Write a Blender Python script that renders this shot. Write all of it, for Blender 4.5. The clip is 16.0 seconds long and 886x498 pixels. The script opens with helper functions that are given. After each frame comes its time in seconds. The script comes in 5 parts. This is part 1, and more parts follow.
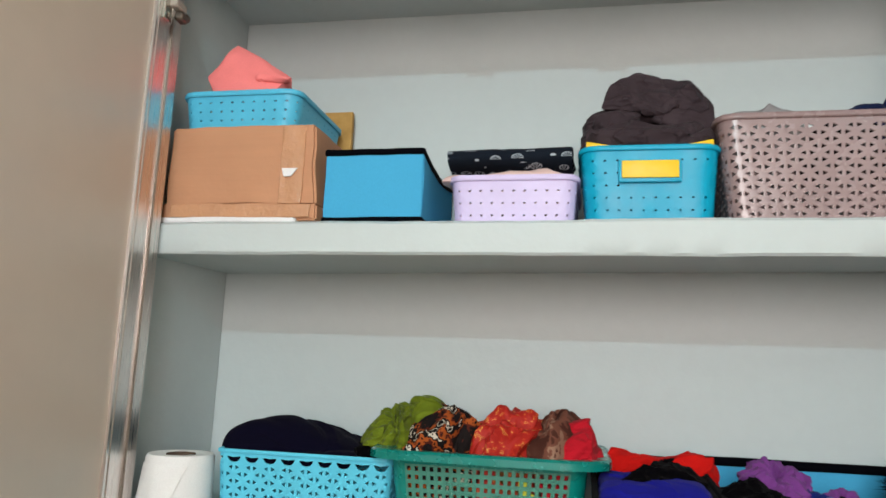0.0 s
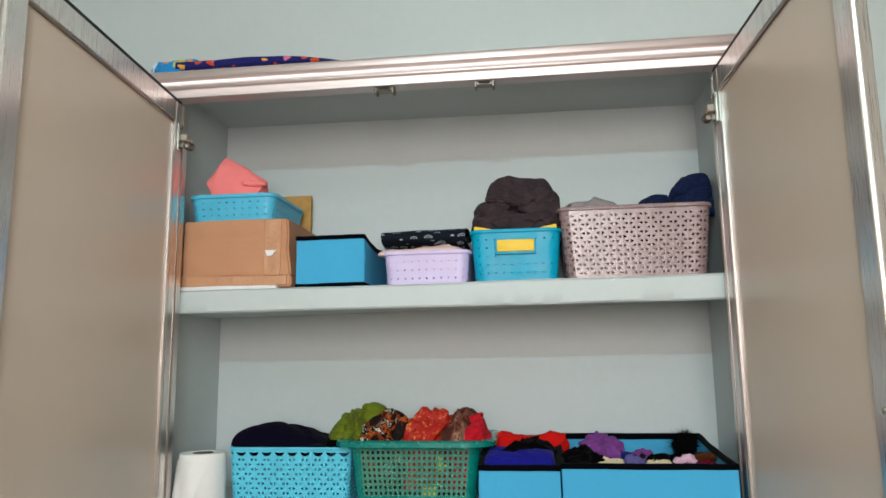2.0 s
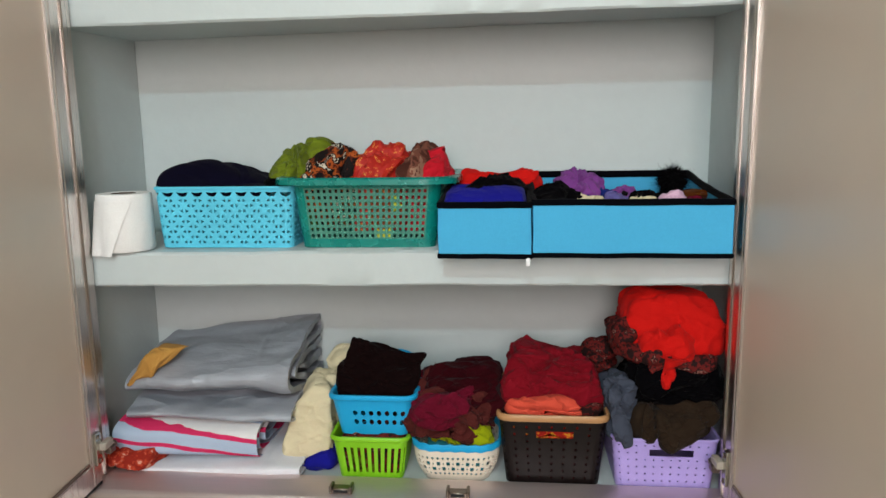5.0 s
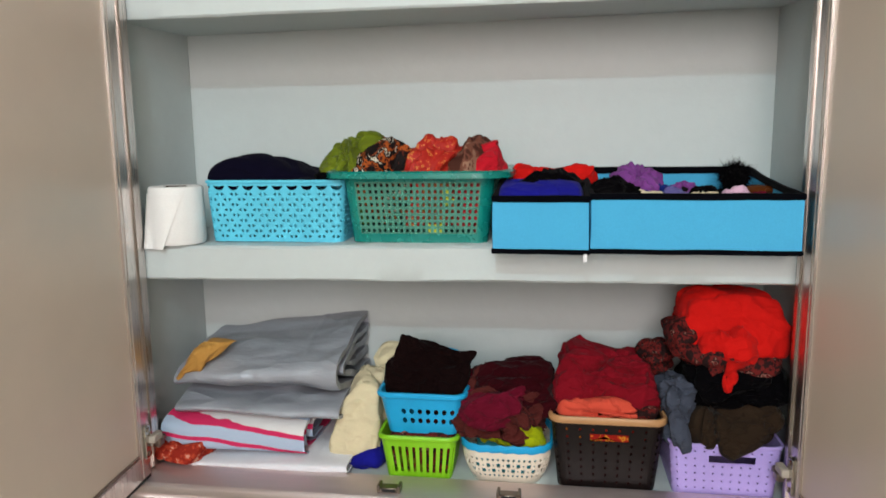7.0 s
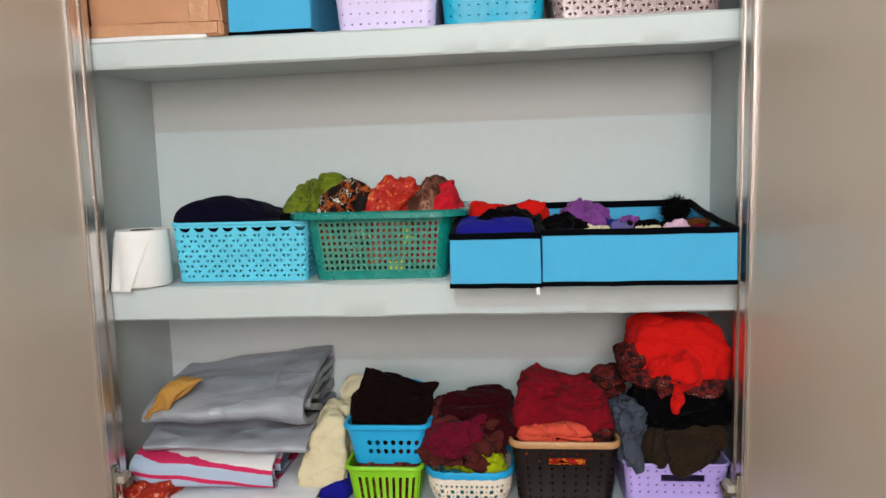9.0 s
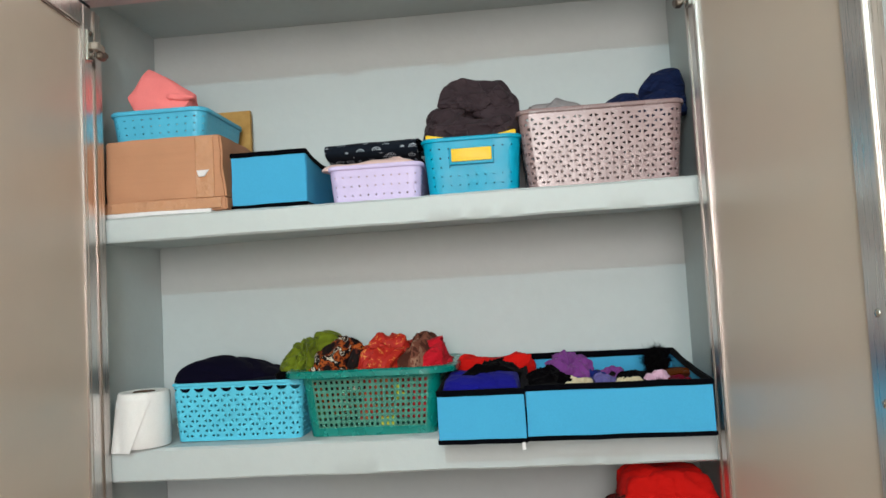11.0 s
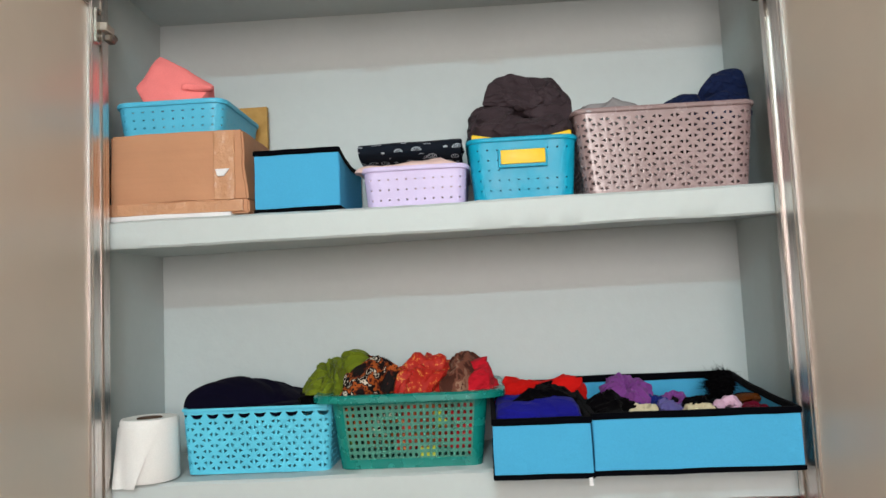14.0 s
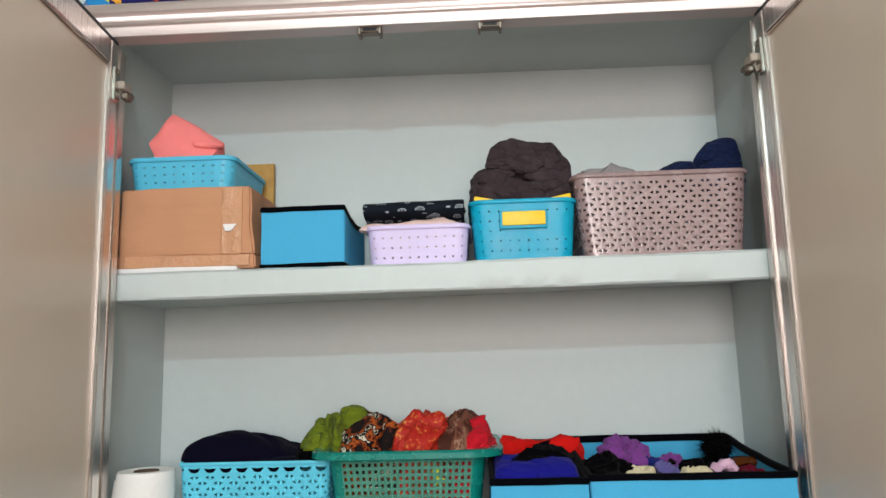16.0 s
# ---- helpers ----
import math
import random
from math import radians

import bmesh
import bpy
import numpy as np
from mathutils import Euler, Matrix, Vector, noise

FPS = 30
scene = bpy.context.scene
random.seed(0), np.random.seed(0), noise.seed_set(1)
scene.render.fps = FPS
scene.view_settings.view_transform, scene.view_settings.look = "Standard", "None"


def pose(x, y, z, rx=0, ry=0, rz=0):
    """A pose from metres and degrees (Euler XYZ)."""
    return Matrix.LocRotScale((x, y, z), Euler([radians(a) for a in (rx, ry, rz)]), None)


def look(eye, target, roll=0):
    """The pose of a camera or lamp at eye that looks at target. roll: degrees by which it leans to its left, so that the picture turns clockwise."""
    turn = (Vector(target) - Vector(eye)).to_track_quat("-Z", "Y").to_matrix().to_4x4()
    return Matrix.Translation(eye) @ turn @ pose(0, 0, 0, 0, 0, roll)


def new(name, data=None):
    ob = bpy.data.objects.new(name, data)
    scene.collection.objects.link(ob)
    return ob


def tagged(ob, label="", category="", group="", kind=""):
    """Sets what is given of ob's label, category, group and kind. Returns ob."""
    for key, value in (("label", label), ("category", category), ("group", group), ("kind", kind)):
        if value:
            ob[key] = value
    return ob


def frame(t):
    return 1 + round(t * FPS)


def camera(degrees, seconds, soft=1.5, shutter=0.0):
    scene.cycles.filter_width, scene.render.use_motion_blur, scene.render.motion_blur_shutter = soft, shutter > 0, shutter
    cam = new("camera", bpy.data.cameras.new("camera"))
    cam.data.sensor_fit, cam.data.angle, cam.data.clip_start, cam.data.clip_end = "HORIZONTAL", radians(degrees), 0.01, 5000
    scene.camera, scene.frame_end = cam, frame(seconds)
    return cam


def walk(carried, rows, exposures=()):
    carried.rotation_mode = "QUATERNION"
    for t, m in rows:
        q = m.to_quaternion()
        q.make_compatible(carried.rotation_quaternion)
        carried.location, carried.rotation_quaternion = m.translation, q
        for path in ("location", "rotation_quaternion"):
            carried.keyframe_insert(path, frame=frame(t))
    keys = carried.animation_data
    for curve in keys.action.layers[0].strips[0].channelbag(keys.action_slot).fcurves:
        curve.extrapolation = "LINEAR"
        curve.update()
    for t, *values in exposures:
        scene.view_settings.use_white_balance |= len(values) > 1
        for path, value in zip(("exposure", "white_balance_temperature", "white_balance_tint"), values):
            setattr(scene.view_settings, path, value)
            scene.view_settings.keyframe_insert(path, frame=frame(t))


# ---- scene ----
cam = camera(63.0, 16.0, shutter=0.2)
PATH = [
    (0, (0.079, -1.043, 1.47), (-0.314, 0.889, 1.806), 2.3),
    (0.5, (0.153, -1.243, 1.509), (-0.182, 0.705, 1.817), 1.8),
    (1, (0.22, -1.442, 1.52), (-0.144, 0.496, 1.853), 0.5),
    (1.5, (0.227, -1.527, 1.523), (-0.097, 0.412, 1.891), -1.0),
    (2, (0.214, -1.572, 1.512), (-0.04, 0.385, 1.835), -0.7),
    (2.5, (0.208, -1.581, 1.502), (-0.018, 0.387, 1.774), -0.2),
    (3, (0.219, -1.556, 1.486), (0.015, 0.424, 1.683), 0.1),
    (3.5, (0.237, -1.508, 1.47), (0.037, 0.48, 1.555), -0.4),
    (4, (0.213, -1.46, 1.475), (0.043, 0.527, 1.318), -0.7),
    (4.5, (0.252, -1.374, 1.46), (0.041, 0.599, 1.204), -0.8),
    (4.7, (0.232, -1.345, 1.453), (0.037, 0.622, 1.148), -0.8),
    (6.8, (0.191, -1.284, 1.417), (-0.071, 0.665, 1.05), -0.4),
    (7, (0.185, -1.301, 1.421), (-0.109, 0.653, 1.11), -0.7),
    (7.5, (0.19, -1.356, 1.431), (-0.124, 0.61, 1.244), -1.0),
    (8, (0.185, -1.369, 1.429), (-0.071, 0.601, 1.199), -0.4),
    (8.2, (0.187, -1.359, 1.423), (-0.027, 0.613, 1.171), -0.4),
    (10.3, (0.235, -1.383, 1.5), (0.02, 0.604, 1.418), -2.7),
    (10.5, (0.243, -1.393, 1.492), (0.019, 0.595, 1.466), -2.5),
    (11, (0.252, -1.429, 1.499), (0.047, 0.557, 1.622), -3.1),
    (11.5, (0.251, -1.434, 1.507), (-0.044, 0.539, 1.65), -2.1),
    (12, (0.226, -1.421, 1.519), (0.035, 0.56, 1.714), -1.9),
    (12.5, (0.187, -1.355, 1.506), (0.105, 0.634, 1.698), -1.2),
    (13, (0.123, -1.294, 1.519), (0.082, 0.701, 1.65), -2.5),
    (13.5, (0.089, -1.314, 1.507), (-0.071, 0.667, 1.729), -2.4),
    (14, (0.087, -1.298, 1.505), (-0.024, 0.692, 1.669), -2.6),
    (14.5, (0.09, -1.3, 1.512), (-0.004, 0.687, 1.716), -2.4),
    (15, (0.086, -1.308, 1.514), (-0.042, 0.672, 1.77), -2.4),
    (15.5, (0.075, -1.325, 1.518), (-0.056, 0.647, 1.823), -1.8),
    (16, (0.074, -1.327, 1.513), (-0.014, 0.647, 1.821), -1.5),
]
walk(cam, [(t, look(eye, target, roll)) for t, eye, target, roll in PATH],
     exposures=[(0, 0.0, 6413, 7.8), (1.0, -0.02, 6413, 7.8), (1.7, -0.17, 6384, 7.0), (2.6, -0.18, 6326, 5.5), (3.5, -0.23, 6210, 2.5), (4.0, -0.28, 6268, 4.0), (4.5, -0.1, 6384, 7.0), (7.0, 0.06, 6456, 8.9), (8.0, 0.06, 6500, 10.0), (10.5, 0.0, 6413, 7.8), (11.5, -0.11, 6326, 5.5), (12.5, -0.09, 6398, 7.4), (14.0, -0.03, 6456, 8.9), (16.0, -0.02, 6456, 8.9)])

# ---- world and light ----
world = bpy.data.worlds.new("room_world")
scene.world = world
world.use_nodes = True
wn = world.node_tree.nodes
sky = wn.new("ShaderNodeTexSky")
sky.sky_type, sky.sun_disc = "NISHITA", False
sky.sun_elevation, sky.sun_rotation = radians(40), radians(200)
world.node_tree.links.new(sky.outputs[0], wn["Background"].inputs[0])
wn["Background"].inputs[1].default_value = 0.08

LAMP_AT = (0.06, -2.44, 2.575)
lamp_data = bpy.data.lights.new("bulb_light", "POINT")
lamp_data.energy, lamp_data.color, lamp_data.shadow_soft_size = 55, (0.61, 0.905, 1.0), 0.022
lamp_ob = new("bulb_light", lamp_data)
lamp_ob.location = LAMP_AT

# added warm area light, placed by eye to fill the bulb's shadows
fill_data = bpy.data.lights.new("warm_fill_light", "AREA")
fill_data.shape, fill_data.size, fill_data.size_y = "RECTANGLE", 1.0, 1.0
fill_data.energy, fill_data.color = 45, (1.0, 0.865, 0.835)
fill_ob = new("warm_fill_light", fill_data)
fill_ob.matrix_world = look((0.24, -2.62, 1.86), (0.24, 0, 1.86))


# ---- materials ----
def lin(h):
    c = [int(h[i:i + 2], 16) / 255 for i in (0, 2, 4)]
    return tuple(v / 12.92 if v <= 0.04045 else ((v + 0.055) / 1.055) ** 2.4 for v in c) + (1,)


class Mat:
    """A small helper round one node material."""
    def __init__(self, name, rough=0.5, metal=0.0, spec=0.5):
        self.m = bpy.data.materials.new(name)
        self.m.use_nodes = True
        self.n, self.l = self.m.node_tree.nodes, self.m.node_tree.links
        self.b = self.n["Principled BSDF"]
        self.b.inputs["Roughness"].default_value = rough
        self.b.inputs["Metallic"].default_value = metal
        self.b.inputs["Specular IOR Level"].default_value = spec
        self.tc = self.n.new("ShaderNodeTexCoord").outputs["Object"]
        self.bump_from = None

    def scaled(self, s):
        mp = self.n.new("ShaderNodeMapping")
        mp.inputs["Scale"].default_value = s
        self.l.new(self.tc, mp.inputs[0])
        return mp.outputs[0]

    def noise(self, scale, detail=4, rough=0.55, s=None):
        t = self.n.new("ShaderNodeTexNoise")
        t.inputs["Scale"].default_value, t.inputs["Detail"].default_value, t.inputs["Roughness"].default_value = scale, detail, rough
        self.l.new(self.scaled(s) if s else self.tc, t.inputs["Vector"])
        return t.outputs[0]

    def voronoi(self, scale, feature="F1", out=0, s=None):
        t = self.n.new("ShaderNodeTexVoronoi")
        t.feature = feature
        t.inputs["Scale"].default_value = scale
        self.l.new(self.scaled(s) if s else self.tc, t.inputs["Vector"])
        return t.outputs[out]

    def wave(self, scale, direction="X", distortion=0.0, s=None):
        t = self.n.new("ShaderNodeTexWave")
        t.bands_direction = direction
        t.inputs["Scale"].default_value, t.inputs["Distortion"].default_value = scale, distortion
        self.l.new(self.scaled(s) if s else self.tc, t.inputs["Vector"])
        return t.outputs[1]

    def ramp(self, fac, stops, constant=False):
        r = self.n.new("ShaderNodeValToRGB")
        r.color_ramp.interpolation = "CONSTANT" if constant else "LINEAR"
        e = r.color_ramp.elements
        while len(e) < len(stops):
            e.new(0.5)
        for el, (p, c) in zip(e, stops):
            el.position, el.color = p, c
        self.l.new(fac, r.inputs[0])
        return r.outputs[0]

    def mix(self, fac, a, b, mode="MIX"):
        x = self.n.new("ShaderNodeMix")
        x.data_type, x.blend_type = "RGBA", mode
        for sock, v in ((x.inputs[0], fac), (x.inputs[6], a), (x.inputs[7], b)):
            if isinstance(v, (int, float, tuple)):
                sock.default_value = v
            else:
                self.l.new(v, sock)
        return x.outputs[2]

    def color(self, c):
        if isinstance(c, tuple):
            self.b.inputs["Base Color"].default_value = c
        else:
            self.l.new(c, self.b.inputs["Base Color"])
        return self

    def bump(self, fac, strength=0.3, dist=0.002):
        b = self.n.new("ShaderNodeBump")
        b.inputs["Strength"].default_value, b.inputs["Distance"].default_value = strength, dist
        self.l.new(fac, b.inputs["Height"])
        if self.bump_from is not None:
            self.l.new(self.bump_from, b.inputs["Normal"])
        self.bump_from = b.outputs[0]
        self.l.new(b.outputs[0], self.b.inputs["Normal"])
        return self

    def rough(self, fac, lo, hi):
        self.l.new(self.ramp(fac, [(0.3, (lo, lo, lo, 1)), (0.7, (hi, hi, hi, 1))]), self.b.inputs["Roughness"])
        return self


def shade(c, k):
    return (c[0] * k, c[1] * k, c[2] * k, 1)


def paint(name, hexc, k=0.92):
    m = Mat(name, 0.55)
    c = lin(hexc)
    a = m.ramp(m.noise(2.2, 5), [(0.3, shade(c, k)), (0.7, c)])
    b = m.ramp(m.noise(38, 4), [(0.35, shade(c, 0.96)), (0.65, shade(c, 1.02))])
    m.color(m.mix(0.35, a, b))
    m.bump(m.noise(16, 4), 0.25, 0.006).bump(m.noise(140, 3), 0.15, 0.001)
    return m.m


def plastic(name, hexc, rough=0.42, spec=0.35):
    m = Mat(name, rough, 0, spec)
    c = lin(hexc)
    m.color(m.ramp(m.noise(14, 4), [(0.3, shade(c, 0.9)), (0.7, c)]))
    m.rough(m.noise(30, 3), rough - 0.06, rough + 0.08).bump(m.noise(60, 2), 0.06, 0.001)
    return m.m


def cloth(name, hexc, dark=0.72, rough=0.9, sheen=0.0, weave=900, creases=0):
    m = Mat(name, rough, 0, 0.02)
    c = lin(hexc)
    m.color(m.mix(0.25, m.ramp(m.noise(18, 4), [(0.3, shade(c, dark)), (0.7, c)]), m.ramp(m.noise(420, 2), [(0.3, shade(c, 0.86)), (0.7, shade(c, 1.08))])))
    m.b.inputs["Sheen Weight"].default_value = sheen * 0.15
    if creases:
        flat, peak = (0, 0, 0, 1), (1, 1, 1, 1)
        m.bump(m.ramp(m.noise(creases, 2, 0.5, (1, 1, 1.8)), [(0.38, flat), (0.49, peak), (0.54, (0.25, 0.25, 0.25, 1)), (0.64, flat)]), 0.7 if creases > 15 else 0.4, 0.006)
    m.bump(m.noise(60, 3), 0.18, 0.004).bump(m.wave(weave, "DIAGONAL"), 0.12, 0.0006)
    return m.m


def printed(name, base, spots, scale=60, warp=0.5, rough=0.85):
    """Cloth with an irregular print: several colours in patches."""
    m = Mat(name, rough, 0, 0.2)
    n = m.noise(scale, 3, 0.6)
    stops = [(0.0, lin(base))] + [(p, lin(c)) for p, c in spots]
    col = m.ramp(n, stops, True)
    m.color(m.mix(0.25, col, m.ramp(m.noise(20, 3), [(0.3, shade(lin(base), 0.6)), (0.7, lin(base))])))
    m.bump(m.noise(45, 4), 0.4, 0.006).bump(m.noise(400, 2), 0.1, 0.0006)
    return m.m


def metal(name, hexc, rough, grain=(90, 90, 1.5)):
    m = Mat(name, rough, 1.0)
    c = lin(hexc)
    g = m.noise(6, 4, 0.6, grain)
    m.color(m.ramp(g, [(0.3, shade(c, 0.88)), (0.7, c)]))
    m.rough(g, rough * 0.85, rough * 1.2).bump(g, 0.02, 0.0004)
    return m.m


WALL = paint("pale_aqua_wall_paint", "C0C8C7")
# for the unseen room walls; tone set by how much warm light they bounce
WALL_WHITE = paint("cream_wall_paint", "BDB2A3")
CEILING = paint("white_ceiling_paint", "E4E2DC")
# for the unseen floor; kept pale to bounce light onto the shelf undersides
FLOOR = paint("beige_floor_tile", "B9AEA0")
ALU = metal("brushed_aluminium", "E2DAD5", 0.29)
ALU_RAIL = metal("ribbed_aluminium", "E6D8D6", 0.56, (1.5, 90, 90))
STEEL = metal("hinge_steel", "C8C4BC", 0.22, (30, 30, 30))
CATCH = metal("bronzed_catch_steel", "8A7C72", 0.35, (30, 30, 30))
BLACK_RUBBER = plastic("black_rubber_gasket", "17181A", 0.6)
IVORY = plastic("ivory_plastic", "A69C90", 0.45)


def panel_mat():
    m = Mat("greige_laminate_panel", 0.34, 0, 0.5)
    c = lin("D0BDAB")
    g = m.noise(5, 5, 0.6, (3, 60, 3))
    v = m.noise(1.6, 3)
    m.color(m.mix(0.5, m.ramp(g, [(0.3, shade(c, 0.92)), (0.7, c)]), m.ramp(v, [(0.3, shade(c, 0.9)), (0.7, shade(c, 1.03))])))
    m.rough(g, 0.28, 0.42).bump(g, 0.04, 0.0006)
    return m.m


PANEL = panel_mat()


# ---- building helpers ----
def finish(name, bm, mat, smooth=True):
    me = bpy.data.meshes.new(name)
    bmesh.ops.recalc_face_normals(bm, faces=bm.faces)
    bm.to_mesh(me)
    bm.free()
    if mat:
        me.materials.append(mat)
    if smooth:
        me.shade_smooth()
        me.set_sharp_from_angle(angle=radians(38))
    return me


def part(name, bm, mat, parent, label="", smooth=True):
    ob = new(name, finish(name, bm, mat, smooth))
    ob.parent = parent
    if label:
        tagged(ob, label)
    return ob


def solid(name, bm, mat, label, category, at=(0, 0, 0), group="", kind="", smooth=True):
    ob = new(name, finish(name, bm, mat, smooth))
    ob.location = at
    return tagged(ob, label, category, group, kind)


def thing(name, label, category, at=(0, 0, 0), rz=0, group="", kind=""):
    ob = new(name)
    ob.empty_display_size = 0.05
    ob.matrix_basis = pose(*at, 0, 0, rz)
    return tagged(ob, label, category, group, kind)


def box(bm, x0, x1, y0, y1, z0, z1, bevel=0.0, seg=1):
    vs = [bm.verts.new((x, y, z)) for x in (x0, x1) for y in (y0, y1) for z in (z0, z1)]
    fs = [bm.faces.new([vs[i] for i in f]) for f in ((0, 1, 3, 2), (4, 6, 7, 5), (0, 4, 5, 1), (2, 3, 7, 6), (0, 2, 6, 4), (1, 5, 7, 3))]
    if bevel:
        bmesh.ops.bevel(bm, geom=list({e for f in fs for e in f.edges}), offset=bevel, segments=seg, affect="EDGES", profile=0.6)
    return bm


def cube(*a, **k):
    return box(bmesh.new(), *a, **k)


def slab(x0, x1, y0, y1, za, zb, ta, tb, nx=60, seed=0.0, rear=(0.0, 0.0)):
    """A plastered slab whose ends differ a little in height and whose front edge is uneven. za, ta: underside and top at x0; rear: rise of the underside at the back, at either end."""
    bm = bmesh.new()
    rows = []
    for i in range(nx + 1):
        f = i / nx
        x = x0 + (x1 - x0) * f
        zl, zt = za + (zb - za) * f, ta + (tb - ta) * f
        w = lambda k: 0.0022 * noise.noise((x * 6, k * 3.1 + seed, 0)) + 0.001 * noise.noise((x * 30, k + seed, 2))
        prof = [(y1, zl + rear[0] + (rear[1] - rear[0]) * f), (y0 + 0.004, zl + w(1)), (y0 + w(2), zl + 0.004 + w(1)), (y0 + w(3), (zl + zt) / 2), (y0 + w(4), zt - 0.005 + w(5)), (y0 + 0.006, zt + w(5)), (y1, zt)]
        rows.append([bm.verts.new((x, y, z)) for y, z in prof])
    n = len(rows[0])
    for a, b in zip(rows, rows[1:]):
        for j in range(n):
            bm.faces.new((a[j], a[(j + 1) % n], b[(j + 1) % n], b[j]))
    bm.faces.new(rows[0]), bm.faces.new(rows[-1])
    return bm


# ---- room shell ----
ROOM_X0, ROOM_X1, ROOM_Y0, ROOM_Z1 = -1.9, 1.9, -2.7, 2.95
BACK = 0.29
# floor and side walls stay out of view and only return light to the cupboard
solid("floor", cube(ROOM_X0, ROOM_X1, ROOM_Y0, BACK, -0.1, 0), FLOOR, "unseen pale beige floor that bounces light up", "floor", kind="structure")
solid("ceiling", cube(ROOM_X0, ROOM_X1, ROOM_Y0, BACK + 0.15, ROOM_Z1, ROOM_Z1 + 0.12), CEILING, "plain white painted ceiling", "ceiling", kind="structure")
solid("wall_north", cube(ROOM_X0, ROOM_X1, BACK, BACK + 0.15, -0.1, ROOM_Z1), WALL, "pale aqua painted plaster wall behind the shelves", "wall", kind="structure")
solid("wall_west", cube(ROOM_X0 - 0.15, ROOM_X0, ROOM_Y0, BACK + 0.15, -0.1, ROOM_Z1 + 0.12), WALL_WHITE, "unseen cream side wall that bounces light", "wall", kind="structure")
solid("wall_east", cube(ROOM_X1, ROOM_X1 + 0.15, ROOM_Y0, BACK + 0.15, -0.1, ROOM_Z1 + 0.12), WALL_WHITE, "unseen cream side wall that bounces light", "wall", kind="structure")
# unseen wall behind the camera; its opening is made for the fill light
wb = bmesh.new()
for a in ((ROOM_X0, -0.28, 0, ROOM_Z1), (0.76, ROOM_X1, 0, ROOM_Z1), (-0.28, 0.76, 0, 1.34), (-0.28, 0.76, 2.38, ROOM_Z1)):
    box(wb, a[0], a[1], ROOM_Y0 - 0.15, ROOM_Y0, a[2], a[3])
solid("wall_south", wb, WALL_WHITE, "unseen cream wall with an opening added for the fill light", "wall", kind="structure")

# ---- cupboard masonry ----
SIDE = 0.634
for nm, x0, x1 in (("wall_niche_west", -SIDE - 0.09, -SIDE), ("wall_niche_east", SIDE, SIDE + 0.09)):
    solid(nm, cube(x0, x1, -0.002, BACK, 0.0, 2.208, bevel=0.003), WALL, "pale aqua plastered side wall of the built-in cupboard", "wall", kind="structure")
solid("cupboard_roof_slab", slab(-SIDE, SIDE, -0.046, BACK, 2.185, 2.177, 2.208, 2.208, seed=3), WALL, "pale aqua plastered top slab of the cupboard", "slab", kind="structure")
solid("upper_shelf", slab(-SIDE, SIDE, 0.0, BACK, 1.641, 1.646, 1.693, 1.701, seed=1, rear=(0.008, 0.021)), WALL, "thick pale aqua plastered concrete shelf", "shelf", kind="structure")
solid("middle_shelf", slab(-SIDE, SIDE, 0.0, BACK, 1.147, 1.157, 1.214, 1.223, seed=2), WALL, "thick pale aqua plastered concrete shelf", "shelf", kind="structure")
solid("bottom_shelf", slab(-SIDE, SIDE, 0.0, BACK, 0.69, 0.69, 0.752, 0.758, seed=5), WALL, "pale aqua plastered cupboard floor slab", "shelf", kind="structure")
solid("wall_under_cupboard", cube(-SIDE, SIDE, 0.01, BACK, 0.0, 0.69), WALL, "pale aqua wall below the cupboard", "wall", kind="structure")

# ---- aluminium frame ----
FX, FY0, FY1 = 0.606, -0.085, -0.004
frame_thing = thing("cupboard_frame", "brushed aluminium door frame fixed round the cupboard opening", "frame", (0, 0, 0), kind="structure")


def ribbed_rail(zlo, zhi, back):
    """An extruded rail with ridges along its front."""
    bm = bmesh.new()
    h = zhi - zlo
    prof = [(back, zlo), (FY0, zlo), (FY0, zlo + 0.30 * h), (FY0 - 0.006, zlo + 0.33 * h), (FY0 - 0.006, zlo + 0.43 * h), (FY0, zlo + 0.46 * h), (FY0, zlo + 0.62 * h),
            (FY0 - 0.010, zlo + 0.68 * h), (FY0 - 0.010, zlo + 0.90 * h), (FY0 - 0.004, zhi), (back, zhi)]
    ends = [[bm.verts.new((x, y, z)) for y, z in prof] for x in (-FX - 0.055, FX + 0.055)]
    for j in range(len(prof)):
        k = (j + 1) % len(prof)
        bm.faces.new((ends[0][j], ends[0][k], ends[1][k], ends[1][j]))
    bm.faces.new(ends[0]), bm.faces.new(ends[1])
    bmesh.ops.bevel(bm, geom=bm.edges[:], offset=0.0012, segments=1, affect="EDGES")
    return bm


